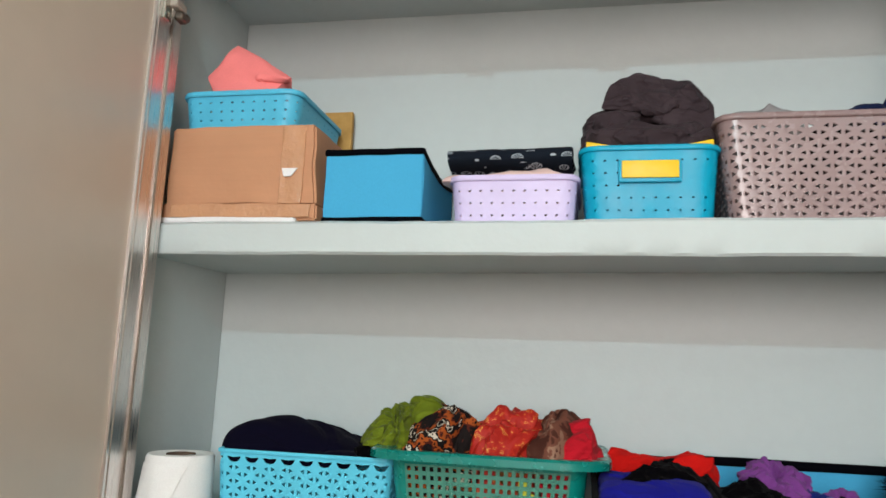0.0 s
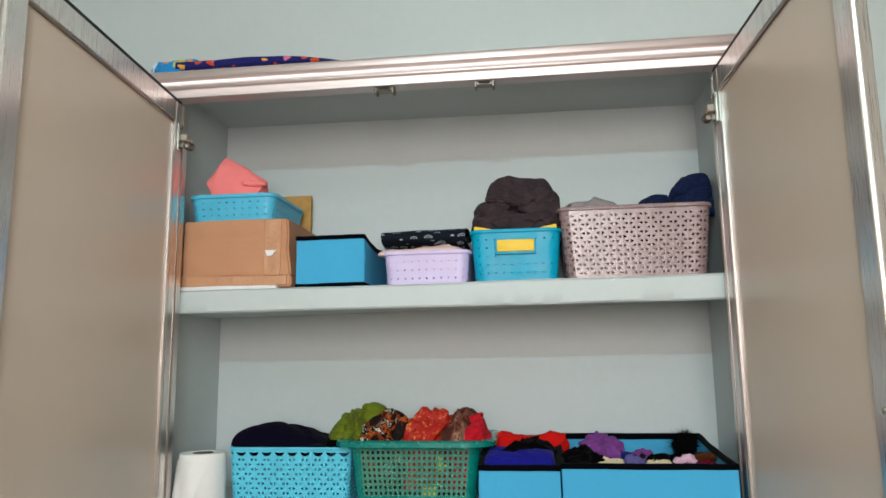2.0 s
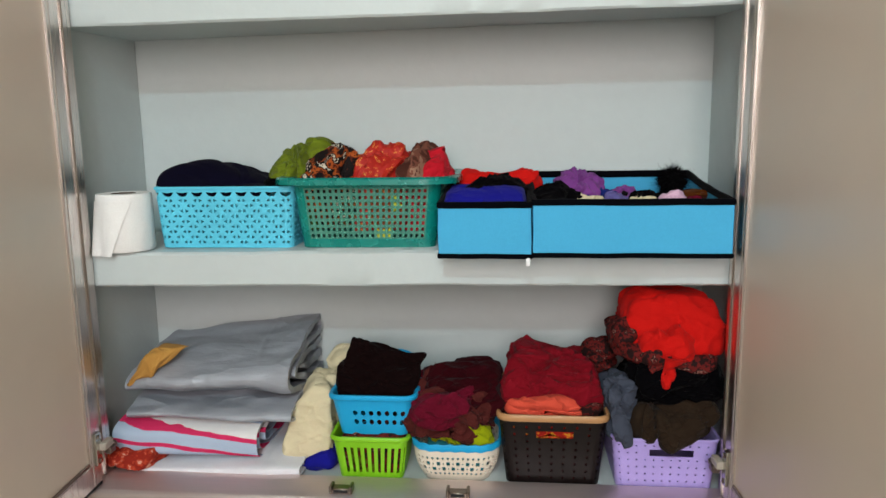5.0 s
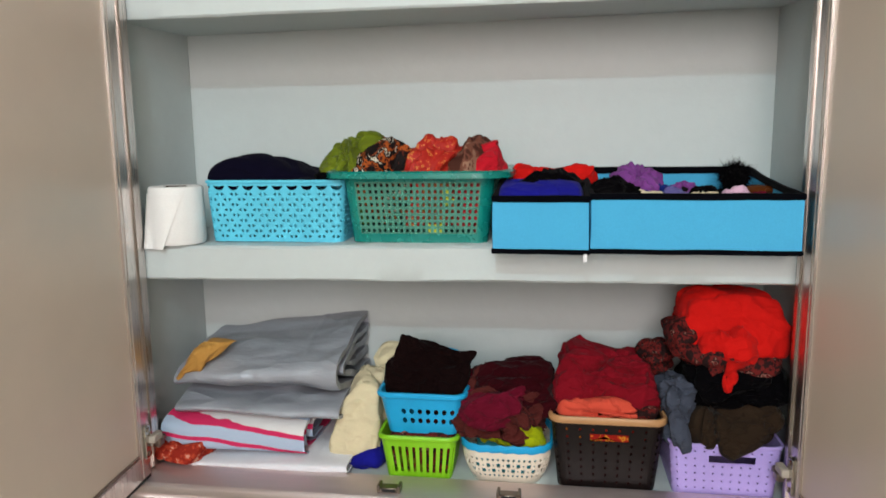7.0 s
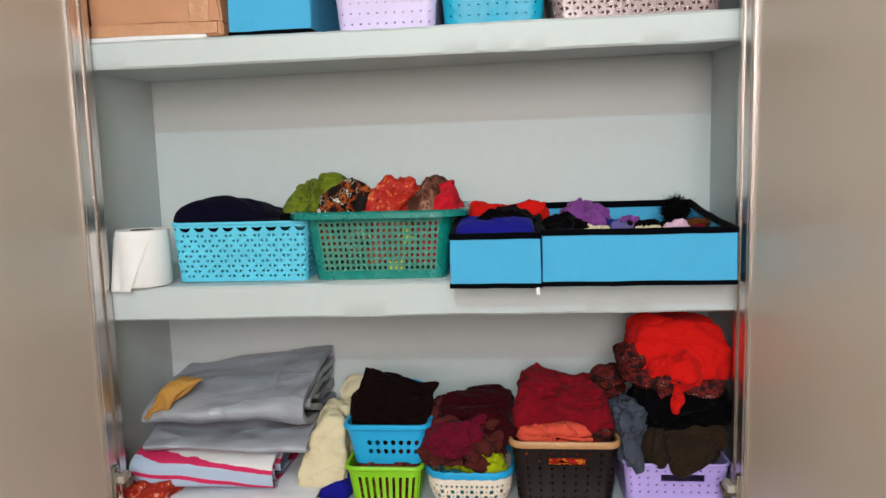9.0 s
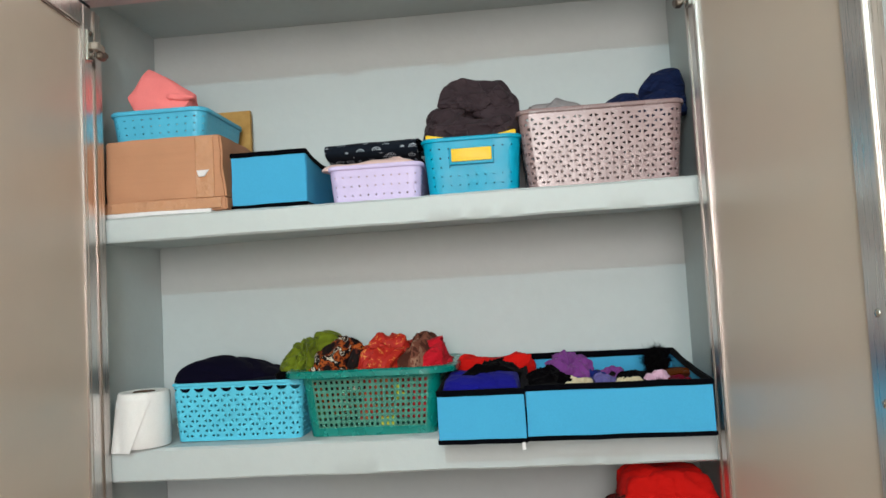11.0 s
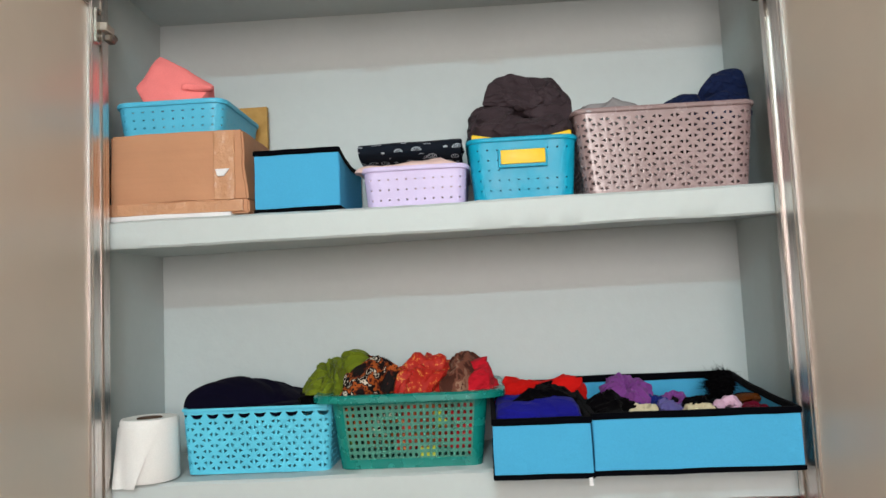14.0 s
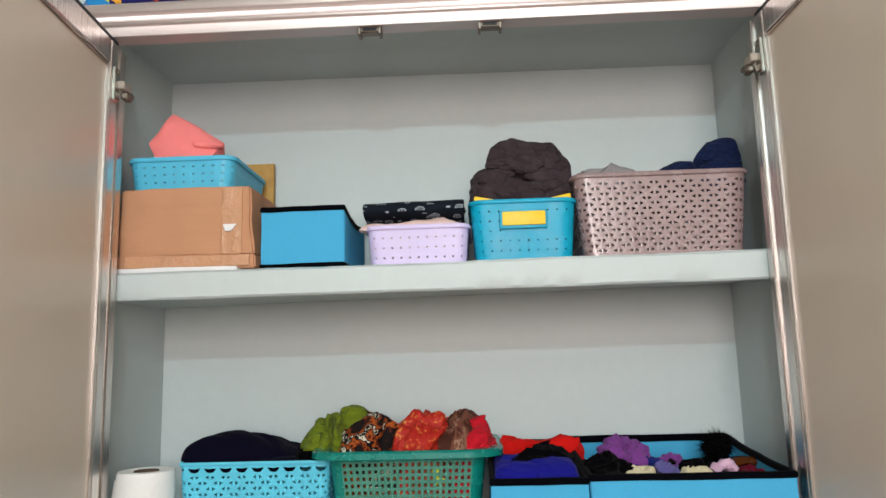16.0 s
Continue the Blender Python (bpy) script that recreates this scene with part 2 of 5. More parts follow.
part("top_rail", ribbed_rail(2.127, 2.192, -0.048), ALU_RAIL, frame_thing, "pale ribbed aluminium rail")
part("bottom_rail", ribbed_rail(0.704, 0.766, FY1), ALU_RAIL, frame_thing, "pale ribbed aluminium rail")
for s in (-1, 1):
    st = bmesh.new()
    fx = FX - (0.003 if s > 0 else 0.005)
    box(st, min(s * fx, s * 0.661), max(s * fx, s * 0.661), FY0 + 0.003, FY1, 0.767, 2.127, 0.0015)
    box(st, min(s * (fx - 0.004), s * fx), max(s * (fx - 0.004), s * fx), -0.034, -0.030, 0.768, 2.126)
    part("stile", st, ALU, frame_thing)
for z, up in ((2.128, -1), (0.766, 1)):
    for x in (-0.107, 0.115):
        c = bmesh.new()
        za, zb = sorted((z, z + up * 0.010))
        box(c, x - 0.018, x + 0.018, -0.076, -0.056, za, zb, 0.002)
        for dx in (-0.022, 0.016):
            box(c, x + dx, x + dx + 0.006, -0.079, -0.054, min(z, z + up * 0.015), max(z, z + up * 0.015), 0.0015)
        catch = part("magnetic_catch", c, CATCH, frame_thing, "small steel magnetic door catch")
        c = bmesh.new()
        box(c, x - 0.013, x + 0.013, -0.0775, -0.076, za + 0.003, zb - 0.002)
        part("magnet", c, BLACK_RUBBER, catch)

# ---- doors ----
DZ0, DZ1, DT = 0.773, 2.117, 0.022


def door(name, hinge_x, side, swing, width):
    """A leaf that hangs at hinge_x; local x runs from hinge to free edge, local y is its room-side face when closed."""
    d = thing(name, "open cupboard door, aluminium frame with greige laminate panel", "cupboard door", (hinge_x, -0.068, 0), swing, kind="structure")
    y0, y1 = (-DT, 0) if side < 0 else (0, DT)
    SW, HS = 0.046, 0.030
    for nm, x0, x1 in (("hinge_stile", 0.0, HS), ("free_stile", width - SW, width)):
        b = cube(x0, x1, y0, y1, DZ0, DZ1, bevel=0.002)
        if nm == "free_stile":
            box(b, x1, x1 + 0.006, y0 + 0.004, y1 - 0.004, DZ0, DZ1, 0.001)
        part(nm, b, ALU, d)
    for nm, z0, z1 in (("lower_rail", DZ0, DZ0 + SW), ("upper_rail", DZ1 - SW, DZ1)):
        part(nm, cube(HS, width - SW, y0 + 0.0005, y1 - 0.0005, z0, z1, bevel=0.002), ALU, d)
    part("panel", cube(HS - 0.002, width - SW + 0.002, y0 + 0.006, y1 - 0.006, DZ0 + SW - 0.002, DZ1 - SW + 0.002), PANEL, d, "greige laminate panel with faint brushed grain")
    inner, sgn = 0.0, (-1 if side < 0 else 1)
    # slim bead that holds the panel on its cupboard side
    bead = bmesh.new()
    yb = sorted((inner + sgn * 0.001, inner + sgn * 0.007))
    box(bead, HS, HS + 0.007, yb[0], yb[1], DZ0 + SW, DZ1 - SW, 0.001)
    part("panel_bead", bead, ALU, d)
    # added strips whose bronze tone stands for shade and reflection at the panel's lip
    for z0, z1 in ((DZ0 + SW, DZ0 + SW + 0.006), (DZ1 - SW - 0.006, DZ1 - SW)):
        bead = bmesh.new()
        box(bead, HS + 0.007, width - SW, yb[0] + 0.0008, yb[1] - 0.0008, z0, z1, 0.001)
        part("panel_bead", bead, CATCH, d, "dark bead standing in for the shaded panel edge")
    outer = y0 if side < 0 else y1
    g = bmesh.new()
    yg = sorted((outer, inner + sgn * 0.001))
    box(g, 0, width, yg[0], yg[1], DZ1, DZ1 + 0.006)
    box(g, 0, width, yg[0], yg[1], DZ0 - 0.005, DZ0)
    part("gasket", g, BLACK_RUBBER, d, "black rubber edge seal")
    return d, inner, sgn


for nm, hx, side, swing, dw in (("cupboard_door", -0.584, -1, -85.0, 0.622), ("cupboard_door", 0.594, 1, -87.8, 0.594)):
    d, inner, sgn = door(nm, hx, side, swing, dw)
    for z in (2.035, 0.845):
        h = bmesh.new()
        yy = sorted((inner, inner - sgn * 0.006))
        box(h, 0.004, 0.024, yy[0], yy[1], z - 0.032, z + 0.032, 0.001)
        hg = part("hinge", h, STEEL, d, "nickel-plated concealed hinge")
        h = bmesh.new()
        yy = sorted((inner - sgn * 0.004, inner - sgn * 0.018))
        box(h, -0.022, 0.012, yy[0], yy[1], z - 0.006, z + 0.009, 0.002)
        part("hinge_arm", h, IVORY, hg)
        h = bmesh.new()
        yy = sorted((inner - sgn * 0.005, inner - sgn * 0.020))
        box(h, -0.026, -0.004, yy[0], yy[1], z - 0.021, z - 0.006, 0.003)
        box(h, -0.034, -0.020, yy[0], yy[1], z - 0.014, z - 0.002, 0.003)
        part("hinge_link", h, CATCH, hg, "dark steel hinge link")
        for dz in (-0.024, 0.024):
            h = bmesh.new()
            yy = sorted((inner - sgn * 0.006, inner - sgn * 0.0085))
            box(h, 0.010, 0.018, yy[0], yy[1], z + dz - 0.004, z + dz + 0.004, 0.001)
            part("screw", h, CATCH, hg)
        for dz in (-0.024, 0.024):
            h = bmesh.new()
            bmesh.ops.create_cone(h, cap_ends=True, segments=12, radius1=0.004, radius2=0.003, depth=0.004,
                                  matrix=Matrix.Translation((0.012, inner - sgn * 0.007, z + dz)) @ Matrix.Rotation(radians(90), 4, "X"))
            part("screw", h, STEEL, hg)
    if side > 0:
        for z in (1.455, 1.362):
            h = bmesh.new()
            bmesh.ops.create_uvsphere(h, u_segments=12, v_segments=8, radius=0.005, matrix=Matrix.Translation((dw - 0.022, inner, z)) @ Matrix.Diagonal((1, 0.6, 1, 1)))
            part("screw", h, STEEL, d, "bright handle screw")


# ---- containers ----
RING = ((-.5, -.5), (0, -.5), (.5, -.5), (.5, 0), (.5, .5), (0, .5), (-.5, .5), (-.5, 0))


def square_hole(s, t=None):
    t = t or s
    return [(x * s, y * t) for x, y in RING]


def round_hole(s):
    return [(s * x / math.hypot(x, y) / 2, s * y / math.hypot(x, y) / 2) for x, y in RING]


def weave_hole(flip, back=0.33, tip=-0.08, b=0.36):
    """A small triangle whose base lies close to an upright strand of a three-way weave."""
    m = (back + tip) / 2
    p = [(-back, -b), (-m, -b * 0.5), (-tip - 0.01, -0.05), (-tip, 0), (-tip - 0.01, 0.05), (-m, b * 0.5), (-back, b), (-back, 0)]
    return [(-x, y) for x, y in (p[2], p[1], p[0], p[7], p[6], p[5], p[4], p[3])] if flip else p


def perimeter(s, w, d, r):
    """A point and outward normal on a rounded rectangle; s runs 0..1 from the front's start, front first."""
    a, b, q = w - 2 * r, d - 2 * r, math.pi * r / 2
    t = (s % 1.0) * (2 * a + 2 * b + 4 * q)
    legs = ((a, (-a / 2, -d / 2), (1, 0)), (b, (w / 2, -b / 2), (0, 1)), (a, (a / 2, d / 2), (-1, 0)), (b, (-w / 2, b / 2), (0, -1)))
    for k, (ln, st, dr) in enumerate(legs):
        if t <= ln:
            return st[0] + dr[0] * t, st[1] + dr[1] * t, dr[1], -dr[0]
        t -= ln
        if t <= q:
            an = k * math.pi / 2 - math.pi / 2 + t / r
            cx, cy = ((a / 2, -b / 2), (a / 2, b / 2), (-a / 2, b / 2), (-a / 2, -b / 2))[k]
            return cx + r * math.cos(an), cy + r * math.sin(an), math.cos(an), math.sin(an)
        t -= q
    return -a / 2, -d / 2, 0, -1


def perforated(wt, dt, wb, db, h, r, cols, bands, thick=0.0025, belly=0.0, relief=0.0):
    """A tapered basket wall with real holes. bands: (v0, v1, hole function of column or None) from bottom to top. relief: how far the upright strands stand out."""
    bm = bmesh.new()

    def P(u, v, inset, lift=0.0):
        x, y, nx, ny = perimeter(u, wt, dt, r)
        inset = inset - lift
        kx, ky = (wb + (wt - wb) * v) / wt, (db + (dt - db) * v) / dt
        bul = belly * math.sin(math.pi * v)
        return bm.verts.new((x * kx - nx * (inset - bul), y * ky - ny * (inset - bul), v * h))

    for v0, v1, fn, *own in bands:
        count = own[0] if own else cols
        for i in range(count):
            u0, u1 = i / count, (i + 1) / count
            uc, vc, du, dv = (u0 + u1) / 2, (v0 + v1) / 2, u1 - u0, v1 - v0
            hole = fn(i) if fn else None
            if hole == "open":
                continue
            if hole is None:
                for ins, rev in ((0, False), (thick, True)):
                    q = [P(u0, v0, ins), P(uc, v0, ins), P(u1, v0, ins), P(u1, v1, ins), P(uc, v1, ins), P(u0, v1, ins)]
                    bm.faces.new((q[0], q[1], q[4], q[5]) if not rev else (q[5], q[4], q[1], q[0]))
                    bm.faces.new((q[1], q[2], q[3], q[4]) if not rev else (q[4], q[3], q[2], q[1]))
                continue
            o0 = [P(uc + x * du, vc + y * dv, 0, relief if abs(x) == 0.5 else -0.3 * relief) for x, y in RING]
            i0 = [P(uc + x * du, vc + y * dv, 0) for x, y in hole]
            o1 = [P(uc + x * du, vc + y * dv, thick) for x, y in RING]
            i1 = [P(uc + x * du, vc + y * dv, thick) for x, y in hole]
            for k in range(8):
                n = (k + 1) % 8
                bm.faces.new((o0[k], o0[n], i0[n], i0[k]))
                bm.faces.new((o1[n], o1[k], i1[k], i1[n]))
                bm.faces.new((i0[k], i0[n], i1[n], i1[k]))
    bmesh.ops.remove_doubles(bm, verts=bm.verts[:], dist=0.00005)
    return bm


def base_plate(wb, db, r, t=0.003):
    bm = bmesh.new()
    n = 40
    lo = [bm.verts.new((*perimeter(i / n, wb - 0.003, db - 0.003, r)[:2], 0.0)) for i in range(n)]
    hi = [bm.verts.new((*perimeter(i / n, wb - 0.003, db - 0.003, r)[:2], t)) for i in range(n)]
    bm.faces.new(lo), bm.faces.new(hi)
    for i in range(n):
        bm.faces.new((lo[i], lo[(i + 1) % n], hi[(i + 1) % n], hi[i]))
    return bm


def ring(w, d, r, prof, n=72, wave=None):
    """A closed rim: prof holds (outward, z) points of its cross-section."""
    bm = bmesh.new()
    rows = []
    for i in range(n):
        x, y, nx, ny = perimeter(i / n, w, d, r)
        dz = wave(i / n) if wave else 0
        rows.append([bm.verts.new((x + nx * o, y + ny * o, z + dz)) for o, z in prof])
    m = len(prof)
    for i in range(n):
        a, b = rows[i], rows[(i + 1) % n]
        for j in range(m):
            bm.faces.new((a[j], b[j], b[(j + 1) % m], a[(j + 1) % m]))
    return bm


def bead(z, out=0.004, high=0.008, back=0.003):
    return [(-back, z), (-back, z + high * 0.8), (-back * 0.3, z + high), (out * 0.6, z + high), (out, z + high * 0.7), (out, z + high * 0.2), (out * 0.7, z), (0, z)]


AQUA = plastic("aqua_plastic", "52B4D4")
LILAC = plastic("pale_lilac_plastic", "D3C4E8")
TEAL = plastic("teal_blue_plastic", "06A0C2")
MAUVE = plastic("mauve_grey_plastic", "937C7B", 0.24, 0.6)
CYAN = plastic("bright_aqua_plastic", "5CC5E0")
SEA = plastic("sea_green_plastic", "12978A", 0.25, 0.6)
SEA_WALL = plastic("sea_green_thin_plastic", "62AA96", 0.25, 0.6)
# thin plastic through which the things behind show faintly
_clear = SEA_WALL.node_tree.nodes.new("ShaderNodeBsdfTransparent")
_clear.inputs[0].default_value = lin("D6EDE4")
_thin = SEA_WALL.node_tree.nodes.new("ShaderNodeMixShader")
_thin.inputs[0].default_value = 0.48
_out = next(n for n in SEA_WALL.node_tree.nodes if n.type == "OUTPUT_MATERIAL")
SEA_WALL.node_tree.links.new(next(n for n in SEA_WALL.node_tree.nodes if n.type == "BSDF_PRINCIPLED").outputs[0], _thin.inputs[1])
SEA_WALL.node_tree.links.new(_clear.outputs[0], _thin.inputs[2])
SEA_WALL.node_tree.links.new(_thin.outputs[0], _out.inputs[0])
SEA.node_tree.nodes["Principled BSDF"].inputs["Transmission Weight"].default_value = 0.35
YELLOW = plastic("yellow_plastic", "F0C410")
LIME = plastic("lime_green_plastic", "86C91E")
SKY_BLUE = plastic("sky_blue_plastic", "1FA4DA")
CREAM_PL = plastic("cream_plastic", "E2D8C6")
BROWN_PL = plastic("dark_brown_plastic", "120A09", 0.42, 0.25)
TAN_PL = plastic("tan_plastic", "B98B5E")
VIOLET = plastic("light_violet_plastic", "AE9BDD")
BLUE_FELT = cloth("sky_blue_nonwoven_fabric", "4CA6D0", 0.97, 0.8, 0.1, 1500)
BLACK_TRIM = cloth("black_binding_tape", "07080D", 0.8, 0.9, 0.1)


def basket(name, label, at, wt, dt, wb, db, h, r, cols, bands, mat, rim_prof, rim_mat=None, thick=0.0025, rz=0, belly=0.0, rim_label="", rim_wave=None, relief=0.0):
    t = thing(name, label, "basket", at, rz, "storage baskets")
    part("body", perforated(wt, dt, wb, db, h, r, cols, bands, thick, belly, relief), mat, t)
    part("base", base_plate(wb, db, min(r, wb / 3)), mat, t)
    part("rim", ring(wt, dt, r, rim_prof, wave=rim_wave), rim_mat or mat, t, rim_label)
    return t


def even_bands(v0, v1, n, fn):
    """n rows of holes between v0 and v1, with plain bands under and over them."""
    out = [(0.0, v0, None)]
    for j in range(n):
        out.append((v0 + (v1 - v0) * j / n, v0 + (v1 - v0) * (j + 1) / n, lambda i, j=j: fn(i, j)))
    return out + [(v1, 1.0, None)]


def shelf1(x):
    return 1.697 + 0.0063 * x + 0.001


def shelf2(x):
    return 1.2185 + 0.0071 * x + 0.001


def shelf3(x):
    return 0.755 + 0.0047 * x + 0.001


# cardboard box, its worn flaps and tape
CARD = Mat("brown_corrugated_cardboard", 0.75, 0, 0.3)
cc = lin("BE8A68")
CARD.color(CARD.mix(0.35, CARD.ramp(CARD.noise(9, 5), [(0.3, shade(cc, 0.86)), (0.7, cc)]), CARD.ramp(CARD.noise(5, 3, 0.5, (1, 1, 20)), [(0.35, shade(cc, 0.92)), (0.65, shade(cc, 1.05))])))
CARD.bump(CARD.noise(12, 4), 0.35, 0.006).bump(CARD.noise(34, 4), 0.25, 0.003)
TAPE = Mat("clear_brown_parcel_tape", 0.16, 0, 0.6)
tc_ = lin("C3906C")
TAPE.color(TAPE.ramp(TAPE.noise(30, 4), [(0.35, shade(tc_, 0.9)), (0.68, tc_)]))
TAPE.bump(TAPE.noise(55, 4), 0.6, 0.006)
PAPER = cloth("white_paper", "E4E2E2", 0.92, 0.8, 0.0, 400)
BOARD = Mat("ochre_fibreboard", 0.7)
BOARD.color(BOARD.ramp(BOARD.noise(40, 4), [(0.3, lin("A9803E")), (0.7, lin("BF9550"))])).bump(BOARD.noise(200, 2), 0.2, 0.001)


def uneven(bm, amp, freq, seed=0.0):
    for v in bm.verts:
        p = v.co * freq + Vector((seed, seed * 0.7, 3.1))
        v.co += Vector((noise.noise(p), noise.noise(p + Vector((9, 0, 0))), noise.noise(p + Vector((0, 9, 0))))) * amp
    return bm


def fine_box(x0, x1, y0, y1, z0, z1, bevel, cuts=6):
    bm = cube(x0, x1, y0, y1, z0, z1)
    bmesh.ops.subdivide_edges(bm, edges=bm.edges[:], cuts=cuts, use_grid_fill=True)
    sharp = [e for e in bm.edges if len(e.link_faces) == 2 and e.calc_face_angle(0) > 1]
    bmesh.ops.bevel(bm, geom=sharp, offset=bevel, segments=2, affect="EDGES")
    return bm


CX = -0.476
cbox = thing("cardboard_box", "brown taped cardboard parcel box with worn edges", "box", (CX, 0.128, shelf1(CX) - 0.003))
cb = fine_box(-0.136, 0.122, -0.112, 0.112, 0.032, 0.167, 0.004, 12)
for v in cb.verts:
    if v.co.x > 0 and v.co.z < 0.1:
        v.co.x += (0.1 - v.co.z) * 0.13
part("body", uneven(cb, 0.0034, 20, 2), CARD.m, cbox)
part("lower_flap", uneven(fine_box(-0.139, 0.133, -0.1145, 0.114, 0.008, 0.036, 0.003), 0.0035, 18, 5), CARD.m, cbox)
tb = bmesh.new()
box(tb, 0.066, 0.106, -0.1150, -0.110, 0.034, 0.165, 0.001)
bmesh.ops.subdivide_edges(tb, edges=tb.edges[:], cuts=9, use_grid_fill=True)
part("tape", uneven(tb, 0.0016, 60, 1), TAPE.m, cbox, "shiny brown parcel tape")
for x0, x1, z0, z1 in ((-0.120, 0.122, 0.011, 0.033),):
    tb = bmesh.new()
    box(tb, x0, x1, -0.1158 if z0 > 0.02 else -0.1185, -0.110, z0, z1, 0.001)
    bmesh.ops.subdivide_edges(tb, edges=tb.edges[:], cuts=7, use_grid_fill=True)
    part("tape", uneven(tb, 0.0014, 50, x1), TAPE.m, cbox, "shiny brown parcel tape")
tb = bmesh.new()
box(tb, 0.072, 0.092, -0.1185, -0.1160, 0.078, 0.092, 0.0008)
for v in tb.verts:
    v.co.x += (v.co.z - 0.085) * 0.8 * (1 if v.co.x > 0.08 else -0.4)
part("torn_patch", tb, PAPER, cbox, "torn white paper patch")
pp = fine_box(-0.136, 0.100, -0.1195, 0.10, 0.003, 0.012, 0.002)
solid("paper_sheet", uneven(pp, 0.0025, 22, 3), PAPER, "white paper sheet lying under the cardboard box", "paper", (CX, 0.128, shelf1(CX) - 0.004))

bo = thing("fibreboard_piece", "ochre fibreboard offcut leaning on the back wall", "board", (-0.43, 0.262, shelf1(-0.43)))
part("board", cube(-0.055, 0.050, 0.0, 0.012, 0.0, 0.277, bevel=0.001), BOARD.m, bo)

# shallow aqua basket on the cardboard box
AX = -0.4985
basket("shallow_basket", "shallow aqua plastic basket with small square holes on the cardboard box", (AX, 0.135, shelf1(CX) + 0.166), 0.212, 0.226, 0.198, 0.212, 0.058, 0.024, 42,
       even_bands(0.1, 0.88, 3, lambda i, j: square_hole(0.20, 0.18) if j != 2 else square_hole(0.26, 0.13)), AQUA, bead(0.054, 0.004, 0.009))


# fabric organisers
def organiser(name, label, at, w, d, h, sag=0.0, rz=0, dividers=(), rise=0.0):
    t = thing(name, label, "fabric box", at, rz, "blue fabric organisers")
    th = 0.004

    def lift(bm):
        for v in bm.verts:
            v.co.z *= 1 + rise * (v.co.y + d / 2) / d

    def wall(nm, x0, x1, y0, y1, sg=0.0, ax=0):
        bm = fine_box(x0, x1, y0, y1, 0.003, h, 0.0012, 7)
        for v in bm.verts:
            f = (v.co.x - x0) / (x1 - x0) if ax == 0 else (v.co.y - y0) / (y1 - y0)
            v.co.z -= sg * math.sin(math.pi * min(max(f, 0), 1)) * v.co.z / h
        lift(bm)
        uneven(bm, 0.0016, 17, at[0] * 10 + ax)
        wl = part(nm, bm, BLUE_FELT, t)
        for zz, hh in ((h - 0.004, 0.0105), (0.0, 0.0085)):
            e = 0.0022
            bb = fine_box(x0 - e, x1 + e, y0 - e, y1 + e, zz, zz + hh, 0.002, 7)
            for v in bb.verts:
                f = (v.co.x - x0) / (x1 - x0) if ax == 0 else (v.co.y - y0) / (y1 - y0)
                v.co.z -= sg * math.sin(math.pi * min(max(f, 0), 1)) * (zz / h)
            lift(bb)
            uneven(bb, 0.0016, 17, at[0] * 10 + ax)
            part("binding", bb, BLACK_TRIM, wl, "black binding tape")

    wall("front_wall", -w / 2, w / 2, -d / 2, -d / 2 + th)
    wall("back_wall", -w / 2, w / 2, d / 2 - th, d / 2)
    wall("side_wall", -w / 2, -w / 2 + th, -d / 2 + th, d / 2 - th, sag, 1)
    wall("side_wall", w / 2 - th, w / 2, -d / 2 + th, d / 2 - th, sag, 1)
    part("bottom", cube(-w / 2 + th, w / 2 - th, -d / 2 + th, d / 2 - th, 0.001, 0.005), BLUE_FELT, t)
    for f in dividers:
        x = -w / 2 + f * w
        part("divider", uneven(fine_box(x - 0.0015, x + 0.0015, -d / 2 + th, d / 2 - th, 0.005, h * 0.86, 0.0008, 5), 0.002, 20, f), BLUE_FELT, t)
    return t


organiser("fabric_organiser", "small sky-blue fabric box with black binding, empty", (-0.254, 0.145, shelf1(-0.254)), 0.160, 0.250, 0.113, 0.014)
organiser("fabric_organiser", "narrow sky-blue fabric organiser with black binding holding folded clothes", (0.168, 0.078, shelf2(0.168)), 0.160, 0.335, 0.092, 0.004, rise=0.28)
organiser("fabric_organiser", "wide sky-blue fabric organiser with black binding full of hair ties", (0.417, 0.080, shelf2(0.417)), 0.332, 0.335, 0.094, 0.004, rise=0.28)

# pale lilac basket
basket("basket", "pale lilac plastic basket with small holes holding folded cloths", (-0.036, 0.155, shelf1(-0.036)), 0.198, 0.222, 0.186, 0.210, 0.074, 0.022, 46,
       even_bands(0.08, 0.86, 3, lambda i, j: square_hole(0.20, 0.15)), LILAC, bead(0.070, 0.0045, 0.009))

# teal basket with yellow label plate
tb_ = basket("basket", "teal plastic basket with yellow label plate holding dark clothes", (0.169, 0.158, shelf1(0.169)), 0.204, 0.235, 0.186, 0.218, 0.116, 0.026, 44,
             even_bands(0.1, 0.92, 5, lambda i, j: square_hole(0.19, 0.15) if not (j in (2, 3) and 2 <= i <= 8) else None), TEAL, bead(0.112, 0.004, 0.008))
lp = cube(-0.046, 0.046, -0.1215, -0.114, 0.062, 0.098, bevel=0.003, seg=2)
hd = part("label_holder", lp, TEAL, tb_)
part("label_plate", cube(-0.041, 0.042, -0.1245, -0.1205, 0.068, 0.095, bevel=0.002, seg=2), YELLOW, hd, "plain yellow label plate")
for sx in (-1, 1):
    c = cube(min(sx * 0.055, sx * 0.094), max(sx * 0.055, sx * 0.094), -0.112, -0.085, 0.116, 0.130, bevel=0.004, seg=2)
    for v in c.verts:
        if abs(v.co.x) < 0.07 and v.co.z > 0.12:
            v.co.z -= 0.006
    part("handle_clip", c, YELLOW, tb_, "yellow plastic handle clip")

